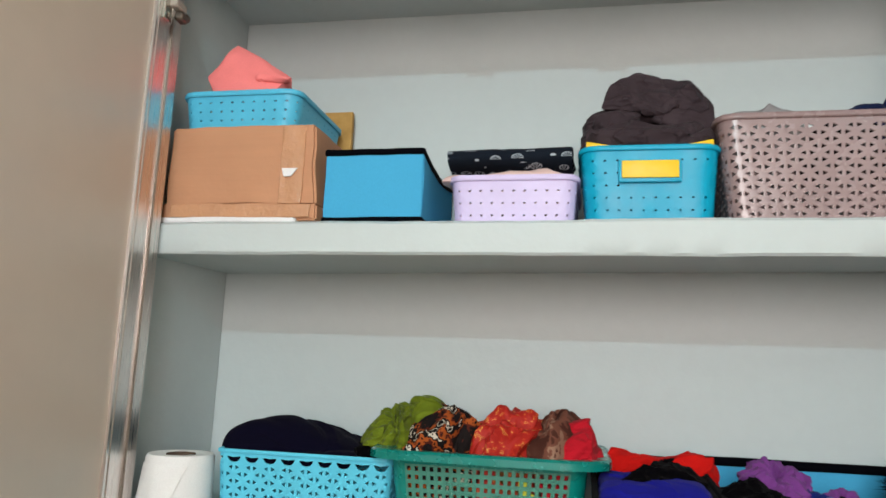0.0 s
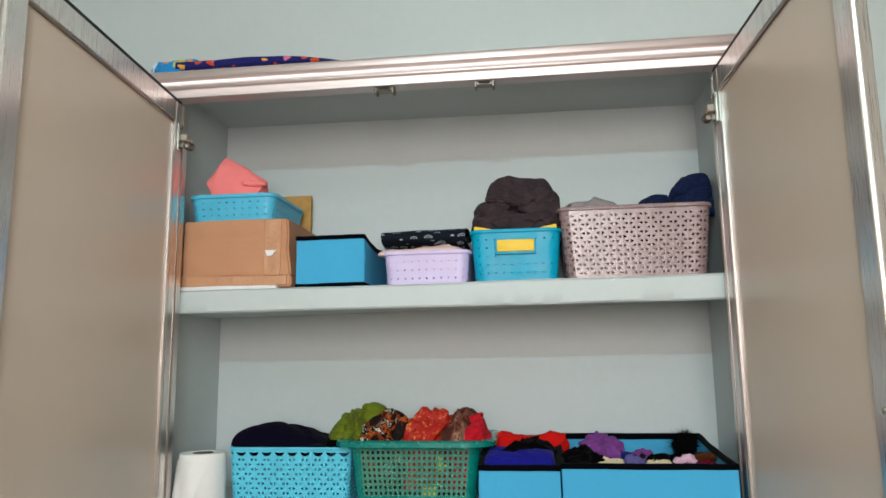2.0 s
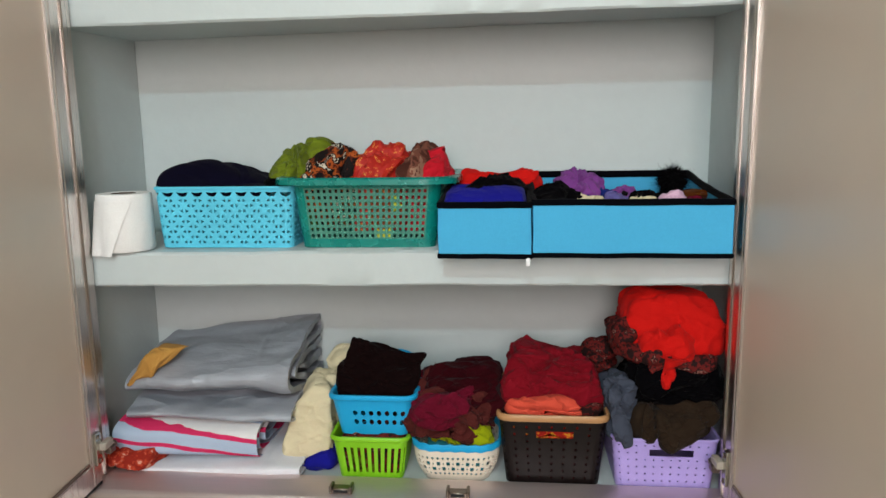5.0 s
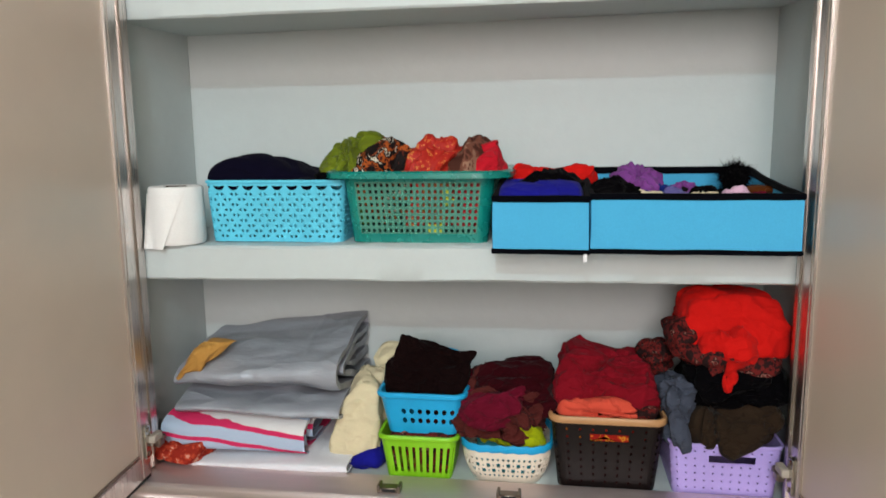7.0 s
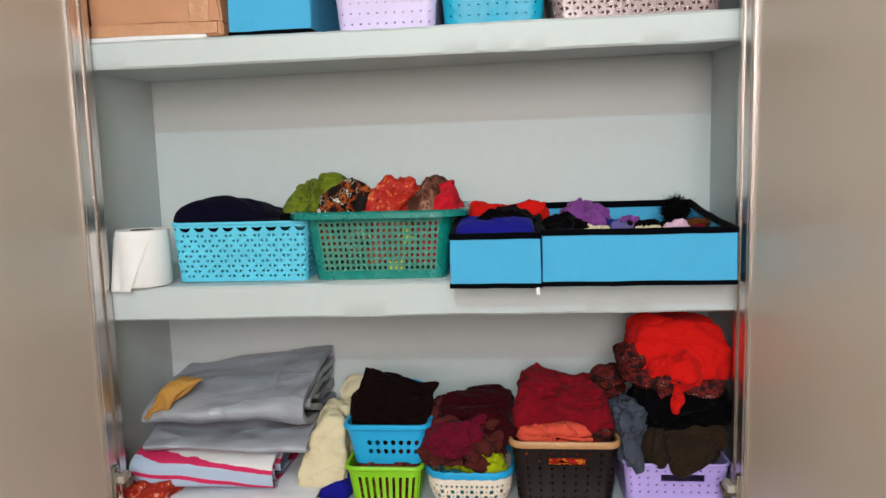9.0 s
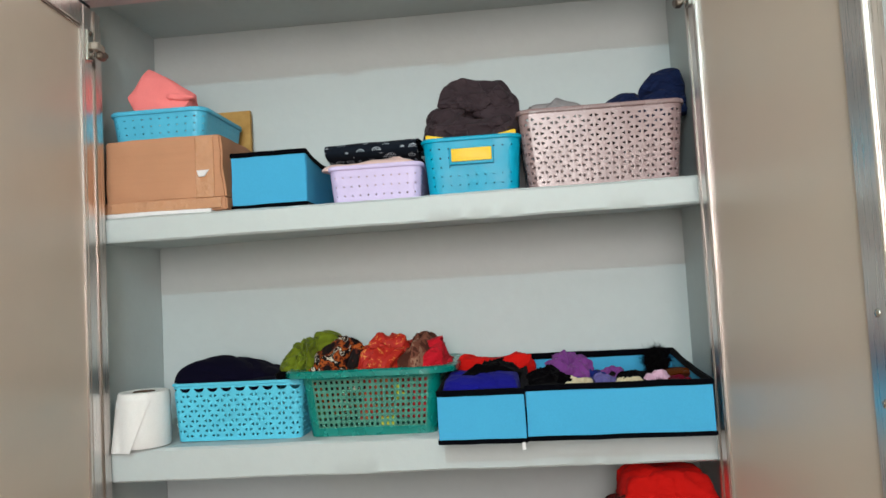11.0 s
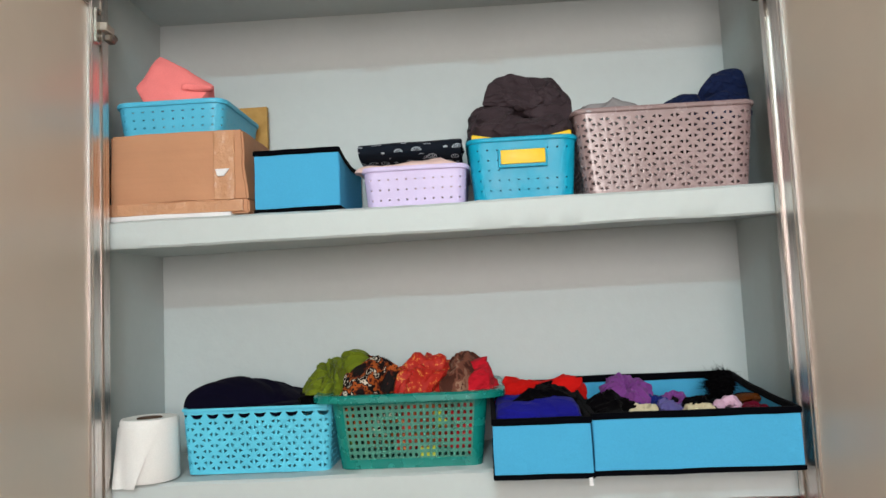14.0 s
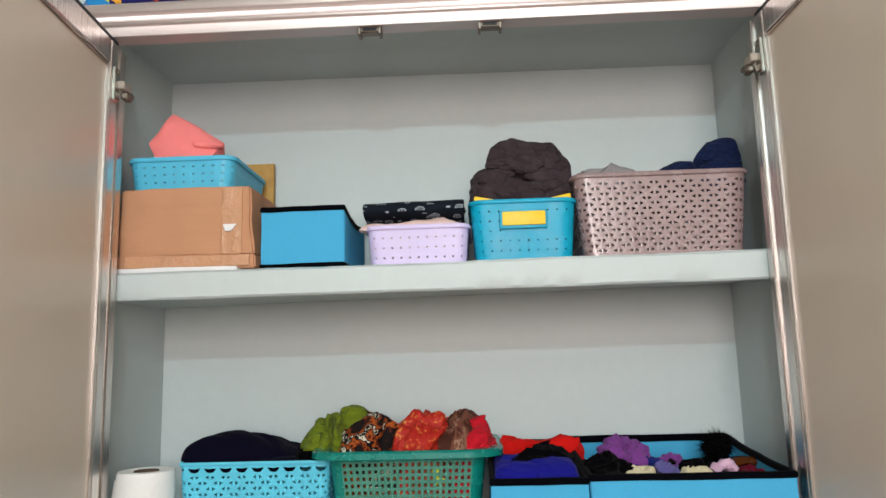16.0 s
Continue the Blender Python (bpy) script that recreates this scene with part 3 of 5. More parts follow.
# mauve woven-look basket
basket("large_basket", "large mauve-grey plastic basket with triangular weave holes", (0.434, 0.158, shelf1(0.434)), 0.330, 0.240, 0.300, 0.222, 0.158, 0.022, 68,
       even_bands(0.05, 0.93, 14, lambda i, j: weave_hole((i + j) % 2 == 0)), MAUVE, bead(0.154, 0.005, 0.009), relief=0.0003)

# toilet roll with a hanging sheet
ROLL_P = cloth("white_tissue_paper", "E9E7E4", 0.95, 0.95, 0.1, 600)
CORE = cloth("grey_cardboard_core", "5E4F44", 0.85, 0.9, 0.0, 500)
roll = thing("toilet_roll", "white toilet paper roll with its loose end hanging", "toilet roll", (-0.549, 0.036, shelf2(-0.55)))
rb = bmesh.new()
seg = 56
prof = [(0.0228, 0.110), (0.0228, 0.004), (0.050, 0.0), (0.0530, 0.004), (0.0520, 0.107), (0.0495, 0.1125), (0.038, 0.1135), (0.030, 0.1120)]
rows = []
for i in range(seg):
    a = 2 * math.pi * i / seg
    k = 1 + 0.012 * noise.noise((math.cos(a) * 2, math.sin(a) * 2, 5))
    rows.append([rb.verts.new((q * k * math.cos(a), q * k * math.sin(a), z)) for q, z in prof])
for i in range(seg):
    a, b = rows[i], rows[(i + 1) % seg]
    for j in range(len(prof)):
        n = (j + 1) % len(prof)
        rb.faces.new((a[j], b[j], b[n], a[n]))
part("paper", rb, ROLL_P, roll)
kb = bmesh.new()
bmesh.ops.create_cone(kb, cap_ends=False, segments=32, radius1=0.0222, radius2=0.0222, depth=0.110, matrix=Matrix.Translation((0, 0, 0.0575)))
part("core", kb, CORE, roll, "grey cardboard core")
sb = bmesh.new()
nx, nz = 10, 12
grid = []
for j in range(nz + 1):
    f = j / nz
    row = []
    for i in range(nx + 1):
        g = i / nx
        x = -0.0505 + g * (0.088 - 0.042 * f) + 0.001 * f
        yy = -math.sqrt(max(0.0542 ** 2 - min(abs(x), 0.050) ** 2, 0)) - 0.003 * f
        if x < -0.03:
            yy -= (-0.03 - x) * 1.1 * f
        row.append(sb.verts.new((x, yy, 0.100 - f * 0.106)))
    grid.append(row)
for a, b in zip(grid, grid[1:]):
    for i in range(nx):
        sb.faces.new((a[i], a[i + 1], b[i + 1], b[i]))
part("loose_sheet", sb, ROLL_P, roll)

# bright aqua woven-look basket
basket("basket", "bright aqua plastic basket with star-shaped weave holes", (-0.350, 0.155, shelf2(-0.35)), 0.284, 0.225, 0.268, 0.212, 0.120, 0.014, 66,
       [(0.0, 0.05, None)] + [(0.05 + 0.78 * j / 9, 0.05 + 0.78 * (j + 1) / 9, lambda i, j=j: weave_hole((i + j) % 2 == 0, 0.32, -0.07, 0.34)) for j in range(9)]
       + [(0.83, 0.95, lambda i: [(-.22, -.24), (0, -.34), (.22, -.24), (.36, .1), (.38, .3), (0, .2), (-.38, .3), (-.36, .1)], 33), (0.95, 1.0, None)], CYAN, bead(0.116, 0.003, 0.006), relief=0.0002)

# green basket with square grid
GW, GD, GR, GH, GN = 0.292, 0.242, 0.024, 0.132, 88


def in_grid(i, j):
    """Whether a cell lies in the pierced field of a side: away from the corners, the foot and the rim."""
    x, y, nx, ny = perimeter((i + 0.5) / GN, GW, GD, GR)
    return 1 <= j <= 8 and max(abs(nx), abs(ny)) > 0.999


rows_g = [(0.0, 0.13)] + [(0.13 + 0.0938 * k, 0.13 + 0.0938 * (k + 1)) for k in range(8)] + [(0.88, 1.0)]
gb_ = thing("basket", "sea-green plastic basket with a grid of square holes heaped with scarves", "basket", (-0.064, 0.152, shelf2(-0.064)), 0, "storage baskets")
part("body", perforated(GW, GD, 0.262, 0.222, GH, GR, GN, [(a, b, lambda i, j=j: "open" if in_grid(i, j) else None) for j, (a, b) in enumerate(rows_g)], 0.002), SEA, gb_)
part("grid_wall", perforated(GW, GD, 0.262, 0.222, GH, GR, GN, [(a, b, lambda i, j=j: square_hole(0.48, 0.52) if in_grid(i, j) else "open") for j, (a, b) in enumerate(rows_g)], 0.0016), SEA_WALL, gb_, "thin see-through green grid")
part("base", base_plate(0.262, 0.222, 0.024), SEA, gb_)
part("rim", ring(GW, GD, GR, [(-0.004, 0.128), (-0.002, 0.136), (0.028, 0.1375), (0.0325, 0.134), (0.0325, 0.124), (0.0295, 0.124), (0.0285, 0.131), (0.0, 0.130)]), SEA, gb_)

# bay at the bottom: lime and blue baskets, one on the other
LX = -0.066
basket("small_basket", "small lime-green plastic basket with upright slots", (LX, 0.075, shelf3(LX)), 0.152, 0.150, 0.128, 0.128, 0.088, 0.018, 40,
       [(0.0, 0.13, None), (0.13, 0.78, lambda i: square_hole(0.46, 0.96) if i < 10 or 20 <= i < 30 else None), (0.78, 1.0, None)], LIME, bead(0.082, 0.005, 0.009))
basket("small_basket", "small sky-blue plastic basket with round holes on the lime basket", (LX + 0.008, 0.080, shelf3(LX) + 0.0915), 0.166, 0.160, 0.136, 0.132, 0.081, 0.020, 36,
       [(0.0, 0.22, None), (0.22, 0.46, lambda i: round_hole(0.62) if 1 <= i % 18 <= 7 else None), (0.46, 0.70, lambda i: round_hole(0.62) if 1 <= i % 18 <= 7 else None), (0.70, 1.0, None)],
       SKY_BLUE, bead(0.076, 0.006, 0.010))

# cream lattice basket with blue inner rim
QX = 0.105
basket("small_basket", "small cream lattice plastic basket with a sky-blue rim", (QX, 0.070, shelf3(QX)), 0.172, 0.160, 0.132, 0.124, 0.072, 0.045, 56,
       [(0.0, 0.2, None), (0.2, 0.36, lambda i: round_hole(0.5)), (0.36, 0.52, lambda i: square_hole(0.72) if i % 2 else round_hole(0.35)), (0.52, 0.68, lambda i: square_hole(0.72) if i % 2 == 0 else round_hole(0.35)),
        (0.68, 0.84, lambda i: round_hole(0.5)), (0.84, 1.0, None)], CREAM_PL, bead(0.070, 0.003, 0.014), SKY_BLUE, belly=0.006, rim_label="sky-blue plastic rim", rim_wave=lambda u: 0.0012 * math.sin(u * 2 * math.pi * 24))

# dark brown basket with tan rim
BX = 0.2935
basket("basket", "dark brown woven-look plastic basket with a tan rim", (BX, 0.118, shelf3(BX)), 0.208, 0.250, 0.180, 0.222, 0.138, 0.022, 72,
       even_bands(0.05, 0.93, 8, lambda i, j: ("open" if 4 <= i <= 9 else None) if 3 <= i <= 10 and j == 6 else (round_hole(0.42) if i % 2 == 0 else None)),
       BROWN_PL, bead(0.134, 0.005, 0.013), TAN_PL, rim_label="tan plastic rim")

# light violet basket with hand slot
VX = 0.505
basket("basket", "light violet plastic basket with a dark hand slot, clothes piled high", (VX, 0.112, shelf3(VX)), 0.198, 0.235, 0.180, 0.218, 0.102, 0.018, 50,
       even_bands(0.08, 0.94, 6, lambda i, j: ("open" if 3 <= i <= 7 else None) if j == 4 and 2 <= i <= 8 else square_hole(0.22, 0.2)), VIOLET, bead(0.098, 0.003, 0.006))


# ---- cloth ----
def sgnpow(v, e):
    return math.copysign(abs(v) ** e, v)


def lump(bm, c, size, seed, e1=0.7, e2=0.6, fold=0.006, freq=22.0, along=(1, 0.3, 0.2), swell=0.014, pulls=(), wedge=(0, 0), nu=120, nv=64, sag=0.0, layers=0, groove=0.006, folds=20, spread=0.5, within=None, layer_axis=2, hull=(), sharp=13):
    """A bundle of cloth: a rounded box crossed by long one-sided folds, with finer creases between them. c: middle of its underside.
    along: the way the folds run; spread: how far they stray from it. wedge: growth of height along x and y.
    pulls: (x, y, z, radius, dx, dy, dz). hull: corner places in place of the rounded box. layers: how many folded layers show at the sides."""
    w, d, h = size
    ax = Vector(along).normalized()
    off = Vector((seed * 3.7, seed * 1.3, seed * 2.1))
    th = -np.pi / 2 + np.pi * np.arange(nv + 1)[:, None] / nv + np.zeros((1, nu))
    ph = 2 * np.pi * np.arange(nu)[None, :] / nu + np.zeros((nv + 1, 1))
    pw = lambda v, e: np.sign(v) * np.abs(v) ** e
    P = np.stack([w / 2 * pw(np.cos(th), e1) * pw(np.cos(ph), e2), d / 2 * pw(np.cos(th), e1) * pw(np.sin(ph), e2), h / 2 * (1 + pw(np.sin(th), e1))], -1)
    N = np.stack([np.cos(th) * np.cos(ph) / w, np.cos(th) * np.sin(ph) / d, np.sin(th) / h], -1)
    if hull:
        # a bundle with flat sides and soft corners: the blunted hull of a few corner places
        hb = bmesh.new()
        for co in hull:
            hb.verts.new(co)
        bmesh.ops.convex_hull(hb, input=hb.verts[:])
        core = np.mean([v.co for v in hb.verts], axis=0)
        hb.faces.ensure_lookup_table()
        bmesh.ops.recalc_face_normals(hb, faces=hb.faces[:])
        fn = np.array([f.normal for f in hb.faces if f.calc_area() > 1e-7])
        fd = np.array([f.normal.dot(f.verts[0].co - Vector(core)) for f in hb.faces if f.calc_area() > 1e-7])
        hb.free()
        way = np.stack([np.cos(th) * np.cos(ph) * w, np.cos(th) * np.sin(ph) * d, np.sin(th) * h], -1)
        way /= np.linalg.norm(way, axis=-1, keepdims=True)
        q = (np.maximum(way @ fn.T, 0) / np.maximum(fd, 0.004)) ** sharp
        P = core + way * (q.sum(-1) ** (-1 / sharp))[..., None] * (1 + 1.15 / sharp)
        N = (q / q.sum(-1, keepdims=True)) @ fn
    N /= np.linalg.norm(N, axis=-1, keepdims=True)
    # fine creases, swelling and the warp of the folds, point by point
    flat = P.reshape(-1, 3)
    fine, bulge, warp = np.zeros(len(flat)), np.zeros(len(flat)), np.zeros((len(flat), 3))
    for k, co in enumerate(flat):
        q = Vector(co) + off
        st = q - ax * (q.dot(ax) * 0.72)
        wv = noise.noise_vector(q * 11)
        warp[k] = wv
        v = noise.voronoi((st + wv * 0.018) * freq * 1.5)[0]
        fine[k] = (min(v[1] - v[0], 0.5) * 2 - 0.5) * 0.7 + 0.35 * (1 - 2.6 * abs(noise.noise((st + wv * 0.01) * freq * 3.3)))
        bulge[k] = noise.noise(q * 9) + 0.5 * noise.noise(q * 19)
    shape = P.shape[:2]
    rnd = random.Random(int(seed * 17) + 3)
    rise = np.zeros(len(flat))
    mid = np.array((0, 0, h / 2))
    big = max(w, d, h)
    for _ in range(folds):
        n = Vector((rnd.gauss(0, 1), rnd.gauss(0, 1), rnd.gauss(0, 1)))
        n = n - ax * n.dot(ax)
        n = (n.normalized() + ax * rnd.uniform(-spread, spread)).normalized()
        run = ax - n * ax.dot(n)
        o = np.array((rnd.uniform(-w, w) * 0.5, rnd.uniform(-d, d) * 0.5, rnd.uniform(-h, h) * 0.5)) + mid
        rel = flat - o + warp * 0.022
        s = rel @ np.array(n)
        t = rel @ np.array(run)
        wd = rnd.uniform(0.006, 0.022)
        ridge = rnd.random() < 0.6
        prof = np.where(s > 0, np.exp(-np.abs(s) / wd), np.exp(-np.abs(s) / (wd * 0.2))) if ridge else -1.7 * np.exp(-np.abs(s) / (wd * 0.35))
        rise += rnd.uniform(0.5, 1.4) * prof * np.exp(-(t / (big * rnd.uniform(0.22, 0.5))) ** 2)
    flat = flat + N.reshape(-1, 3) * (fold * (1.9 * rise + 0.7 * fine) + swell * 0.7 * bulge)[:, None]
    P = flat.reshape(*shape, 3)
    g = np.clip(P[..., 2] / h, 0, 1)
    if layers:
        wob = np.array([0.10 * noise.noise((x * 7 + seed, y * 7, seed)) + 0.05 * noise.noise((x * 22, y * 22, seed + 3)) for x, y, z in flat]).reshape(shape)
        run = g if layer_axis == 2 else P[..., 0] / w + 0.5
        dip = 1 - np.abs(np.sin(np.pi * layers * (run + wob * (1 if layer_axis == 2 else 0.4)))) ** 0.45
        for k in range(3):
            if k != layer_axis:
                P[..., k] -= N[..., k] * groove * dip
    P[..., 2] += g * h * (wedge[0] * P[..., 0] / w + wedge[1] * P[..., 1] / d) - sag * g * ((2 * P[..., 0] / w) ** 2)
    P[..., 2] = np.maximum(P[..., 2], 0.0)
    for px, py, pz, r, dx, dy, dz in pulls:
        k = np.exp(-((P - np.array((px, py, pz))) ** 2).sum(-1) / (r * r))
        P = P + k[..., None] * np.array((dx, dy, dz))
    P = P + np.array(c)
    if within:
        x0, x1, y0, y1, top = within
        low = P[..., 2] < top
        P[..., 0] = np.where(low, np.clip(P[..., 0], x0, x1), P[..., 0])
        P[..., 1] = np.where(low, np.clip(P[..., 1], y0, y1), P[..., 1])
    grid = [[bm.verts.new(co) for co in row] for row in P]
    for a, b in zip(grid, grid[1:]):
        for i in range(nu):
            n = (i + 1) % nu
            bm.faces.new((a[i], a[n], b[n], b[i]))
    bmesh.ops.remove_doubles(bm, verts=grid[0] + grid[-1], dist=0.00001)
    return bm


def garment(name, label, category, at, size, mat, seed, rz=0.0, rx=0.0, extra=(), group="folded clothes", **k):
    hold = k.pop("hold", None)
    if hold:
        k["within"] = (hold[0] - at[0], hold[1] - at[0], hold[2] - at[1], hold[3] - at[1], hold[4] - at[2])
    bm = lump(bmesh.new(), (0, 0, 0), size, seed, **k)
    for c, s, sd, kk in extra:
        lump(bm, c, s, sd, **dict(kk, within=k.get("within")))
    me = finish(name, bm, mat)
    me.set_sharp_from_angle(angle=radians(75))
    ob = new(name, me)
    ob.matrix_basis = pose(*at, rx, 0, rz)
    return tagged(ob, label, category, group)


def wrapped(name, label, category, at, size, mat, seed, shells=4, e=0.7, wedge=(0, 0), wave=0.004, group="linen stack", rz=0.0, open_end=1.0, taper=0.0, th=0.0022):
    """A large cloth folded over and over: nested sheets that turn round at the front, their cut edges showing at both ends."""
    w, d, h = size
    bm = bmesh.new()
    nx, na = 90, 46
    rnd = random.Random(seed)
    last = None
    for k in range(shells):
        f = 1 - k / (shells + 0.4)
        ry, rz_ = d * (0.5 + 0.5 * f), h / 2 * f
        x0, x1 = -w / 2 + rnd.uniform(0, 0.006) + 0.002 * k, w / 2 - rnd.uniform(0, 0.010) * open_end - 0.002 * k
        layers_ = []
        for side in (0, 1):
            grid = []
            for j in range(na + 1):
                a = -math.pi / 2 + math.pi * j / na
                row = []
                for i in range(nx + 1):
                    g = i / nx
                    x = x0 + (x1 - x0) * g
                    r1, r2 = ry - side * th, rz_ - side * th
                    y = d / 2 - r1 * abs(math.cos(a)) ** e
                    z = h / 2 + r2 * sgnpow(math.sin(a), e)
                    q = Vector((x * 6, y * 9 + seed, z * 9 + k * 0.35))
                    n = noise.noise(q) + 0.5 * noise.noise(q * 2.3)
                    s1 = x * 26 + 9 * noise.noise((x * 4, z * 8, seed)) + z * 30
                    cr = max(0.0, 1 - abs((s1 % 6.0) - 3.0) / 0.55) * max(0.0, noise.noise((x * 9, z * 14, seed + 4)) + 0.2)
                    out = wave * n + wave * 0.25 * cr
                    y -= out * abs(math.cos(a)) ** 0.5
                    z += out * math.sin(a)
                    zz = z * (1 + wedge[0] * x / w + wedge[1] * y / d)
                    if taper:
                        zz *= min(1.0, max(0.06, 1 - g) / taper) ** 0.7
                    row.append(bm.verts.new((x + 0.004 * noise.noise((y * 14, z * 14, seed + k)), y, max(zz, 0.0))))
                grid.append(row)
            layers_.append(grid)
        A, B = layers_
        if last:
            # the sheet runs on from one turn into the next along the hidden back edge
            for i in range(nx):
                bm.faces.new((last[na][i], last[na][i + 1], A[na][i + 1], A[na][i]))
        last = B
        for j in range(na):
            for i in range(nx):
                bm.faces.new((A[j][i], A[j][i + 1], A[j + 1][i + 1], A[j + 1][i]))
                bm.faces.new((B[j + 1][i], B[j + 1][i + 1], B[j][i + 1], B[j][i]))
            for i in (0, nx):
                bm.faces.new((A[j][i], A[j + 1][i], B[j + 1][i], B[j][i]))
        for j in (0, na):
            for i in range(nx):
                bm.faces.new((A[j][i], B[j][i], B[j][i + 1], A[j][i + 1]))
    me = finish(name, bm, mat)
    ob = new(name, me)
    ob.matrix_basis = pose(*at, 0, 0, rz)
    return tagged(ob, label, category, group)


# the room inside each container: x and y limits, and the height of its rim
IN_GREEN, IN_TEAL, IN_MAUVE, IN_LILAC = (-0.192, 0.064, 0.046, 0.258, 1.352), (0.082, 0.256, 0.056, 0.258, 1.812), (0.290, 0.578, 0.054, 0.262, 1.853), (-0.124, 0.052, 0.056, 0.256, 1.770)
IN_BROWN, IN_LIME, IN_SKY, IN_CREAM, IN_VIOLET = (0.208, 0.379, 0.014, 0.222, 0.892), (-0.126, -0.006, 0.016, 0.134, 0.838), (-0.122, 0.006, 0.018, 0.142, 0.924), (0.044, 0.166, 0.014, 0.126, 0.826), (0.420, 0.590, 0.010, 0.214, 0.853)
IN_NARROW, IN_WIDE = (0.093, 0.243, -0.080, 0.240, 1.308), (0.256, 0.578, -0.078, 0.242, 1.308)

PINK = cloth("coral_pink_cloth", "F28482", 0.9, 0.85, 0.3)
CHARCOAL = cloth("charcoal_satin", "41363A", 0.6, 0.5, 0.2, creases=20)
BLACK_C = cloth("black_cloth", "070608", 0.8, 0.9, 0.1, creases=20)
NAVY_C = cloth("dark_navy_cloth", "0D0B1C", 0.85, 0.9, 0.15)
CREAM_C = cloth("cream_cotton", "D9CBA8", 0.9, 0.9, 0.2, creases=14)
BLUSH_C = cloth("blush_cotton", "E3C3BC", 0.9, 0.9, 0.2)
GREY_C = cloth("grey_cotton", "8F8B8C", 0.85, 0.9, 0.2)
JEANS = cloth("navy_denim", "1D2748", 0.7, 0.85, 0.2, 1400, creases=20)
OLIVE = cloth("olive_green_silk", "6C7A20", 0.62, 0.5, 0.3, creases=20)
BROWN_T = printed("brown_tan_print", "4E2A20", [(0.46, "7A4A3A"), (0.55, "A27C66"), (0.62, "5A2E24")], 26)
TIGER = printed("black_orange_white_print", "170F0E", [(0.45, "5A2010"), (0.49, "B4561F"), (0.54, "120E0D"), (0.595, "E0D4C0"), (0.625, "1A1210")], 30)
BROCADE = printed("red_gold_brocade", "A8221A", [(0.52, "BC321E"), (0.61, "E6A850"), (0.65, "AE2A1A")], 110, rough=0.6)
RED_C = cloth("bright_red_cotton", "CB1B17", 0.78, 0.85, 0.15, creases=14)
CRIMSON = cloth("crimson_cotton", "BE1D2B", 0.8, 0.85, 0.2, creases=20)
ROYAL = cloth("royal_blue_cotton", "1C1C86", 0.8, 0.85, 0.2, creases=14)
MAROON = cloth("maroon_cotton", "32090F", 0.7, 0.9, 0.2, creases=20)
PLUM = cloth("raspberry_cotton", "641226", 0.75, 0.9, 0.2, creases=20)
RUSSET = cloth("russet_brown_cotton", "522421", 0.75, 0.9, 0.2, creases=20)
WINE = cloth("wine_red_cotton", "801320", 0.68, 0.9, 0.2, creases=20)
PEACH = cloth("coral_orange_cotton", "D9533F", 0.8, 0.85, 0.2, creases=20)
LIME_C = cloth("lime_yellow_cotton", "A3AF14", 0.8, 0.85, 0.2, creases=20)
DK_BROWN = cloth("very_dark_brown_cotton", "150A0A", 0.75, 0.9, 0.1, creases=20)
SLATE = cloth("slate_grey_cotton", "454A57", 0.8, 0.9, 0.2, creases=20)
UMBER = cloth("umber_brown_cotton", "2E231A", 0.75, 0.9, 0.2, creases=20)
FLORAL = printed("dark_red_print", "220E0D", [(0.46, "6E1A17"), (0.56, "2A1110"), (0.63, "A8786A"), (0.66, "5E1816")], 60)
FIRE = printed("orange_red_print", "A81F14", [(0.48, "D8451B"), (0.54, "F0B030"), (0.6, "C02A18")], 70)
_satin = Mat("silver_grey_satin", 0.46, 0.25, 0.5)
_c = lin("A2A6AE")
_satin.color(_satin.mix(0.5, _satin.ramp(_satin.noise(7, 3), [(0.3, shade(_c, 0.82)), (0.7, _c)]), _satin.ramp(_satin.noise(8, 4, 0.6, (1, 1, 30)), [(0.3, shade(_c, 0.85)), (0.7, shade(_c, 1.08))])))
_satin.bump(_satin.noise(9, 4, 0.55, (0.6, 1, 2.4)), 0.6, 0.016).bump(_satin.ramp(_satin.noise(9, 2, 0.5, (0.5, 1, 1.6)), [(0.36, (0, 0, 0, 1)), (0.49, (1, 1, 1, 1)), (0.62, (0, 0, 0, 1))]), 0.5, 0.009).bump(_satin.noise(34, 3, 0.5, (0.5, 1, 2.2)), 0.3, 0.004).bump(_satin.wave(900, "DIAGONAL"), 0.06, 0.0005)
SILVER = _satin.m
WHITE_C = cloth("white_cotton", "DAD9DE", 0.9, 0.85, 0.1)
RUST = printed("rust_red_print", "8E2416", [(0.5, "B9452A"), (0.6, "D9A58C")], 70)
GOLD = cloth("mustard_gold_cloth", "BD8C48", 0.75, 0.7, 0.3)
YELLOW_C = cloth("yellow_tassel_thread", "D9CF4A", 0.8, 0.8, 0.2)

FAN = Mat("navy_cloth_with_white_fans", 0.9, 0, 0.2)
fan_v = FAN.scaled((1, 1, 1.3))
fan_t = FAN.n.new("ShaderNodeTexVoronoi")
fan_t.inputs["Scale"].default_value, fan_t.inputs["Randomness"].default_value = 46, 0.7
FAN.l.new(fan_v, fan_t.inputs["Vector"])
fan_o = FAN.n.new("ShaderNodeVectorMath")
fan_o.operation = "SUBTRACT"
FAN.l.new(fan_v, fan_o.inputs[0])
FAN.l.new(fan_t.outputs["Position"], fan_o.inputs[1])
fan_s = FAN.n.new("ShaderNodeSeparateXYZ")
FAN.l.new(fan_o.outputs[0], fan_s.inputs[0])


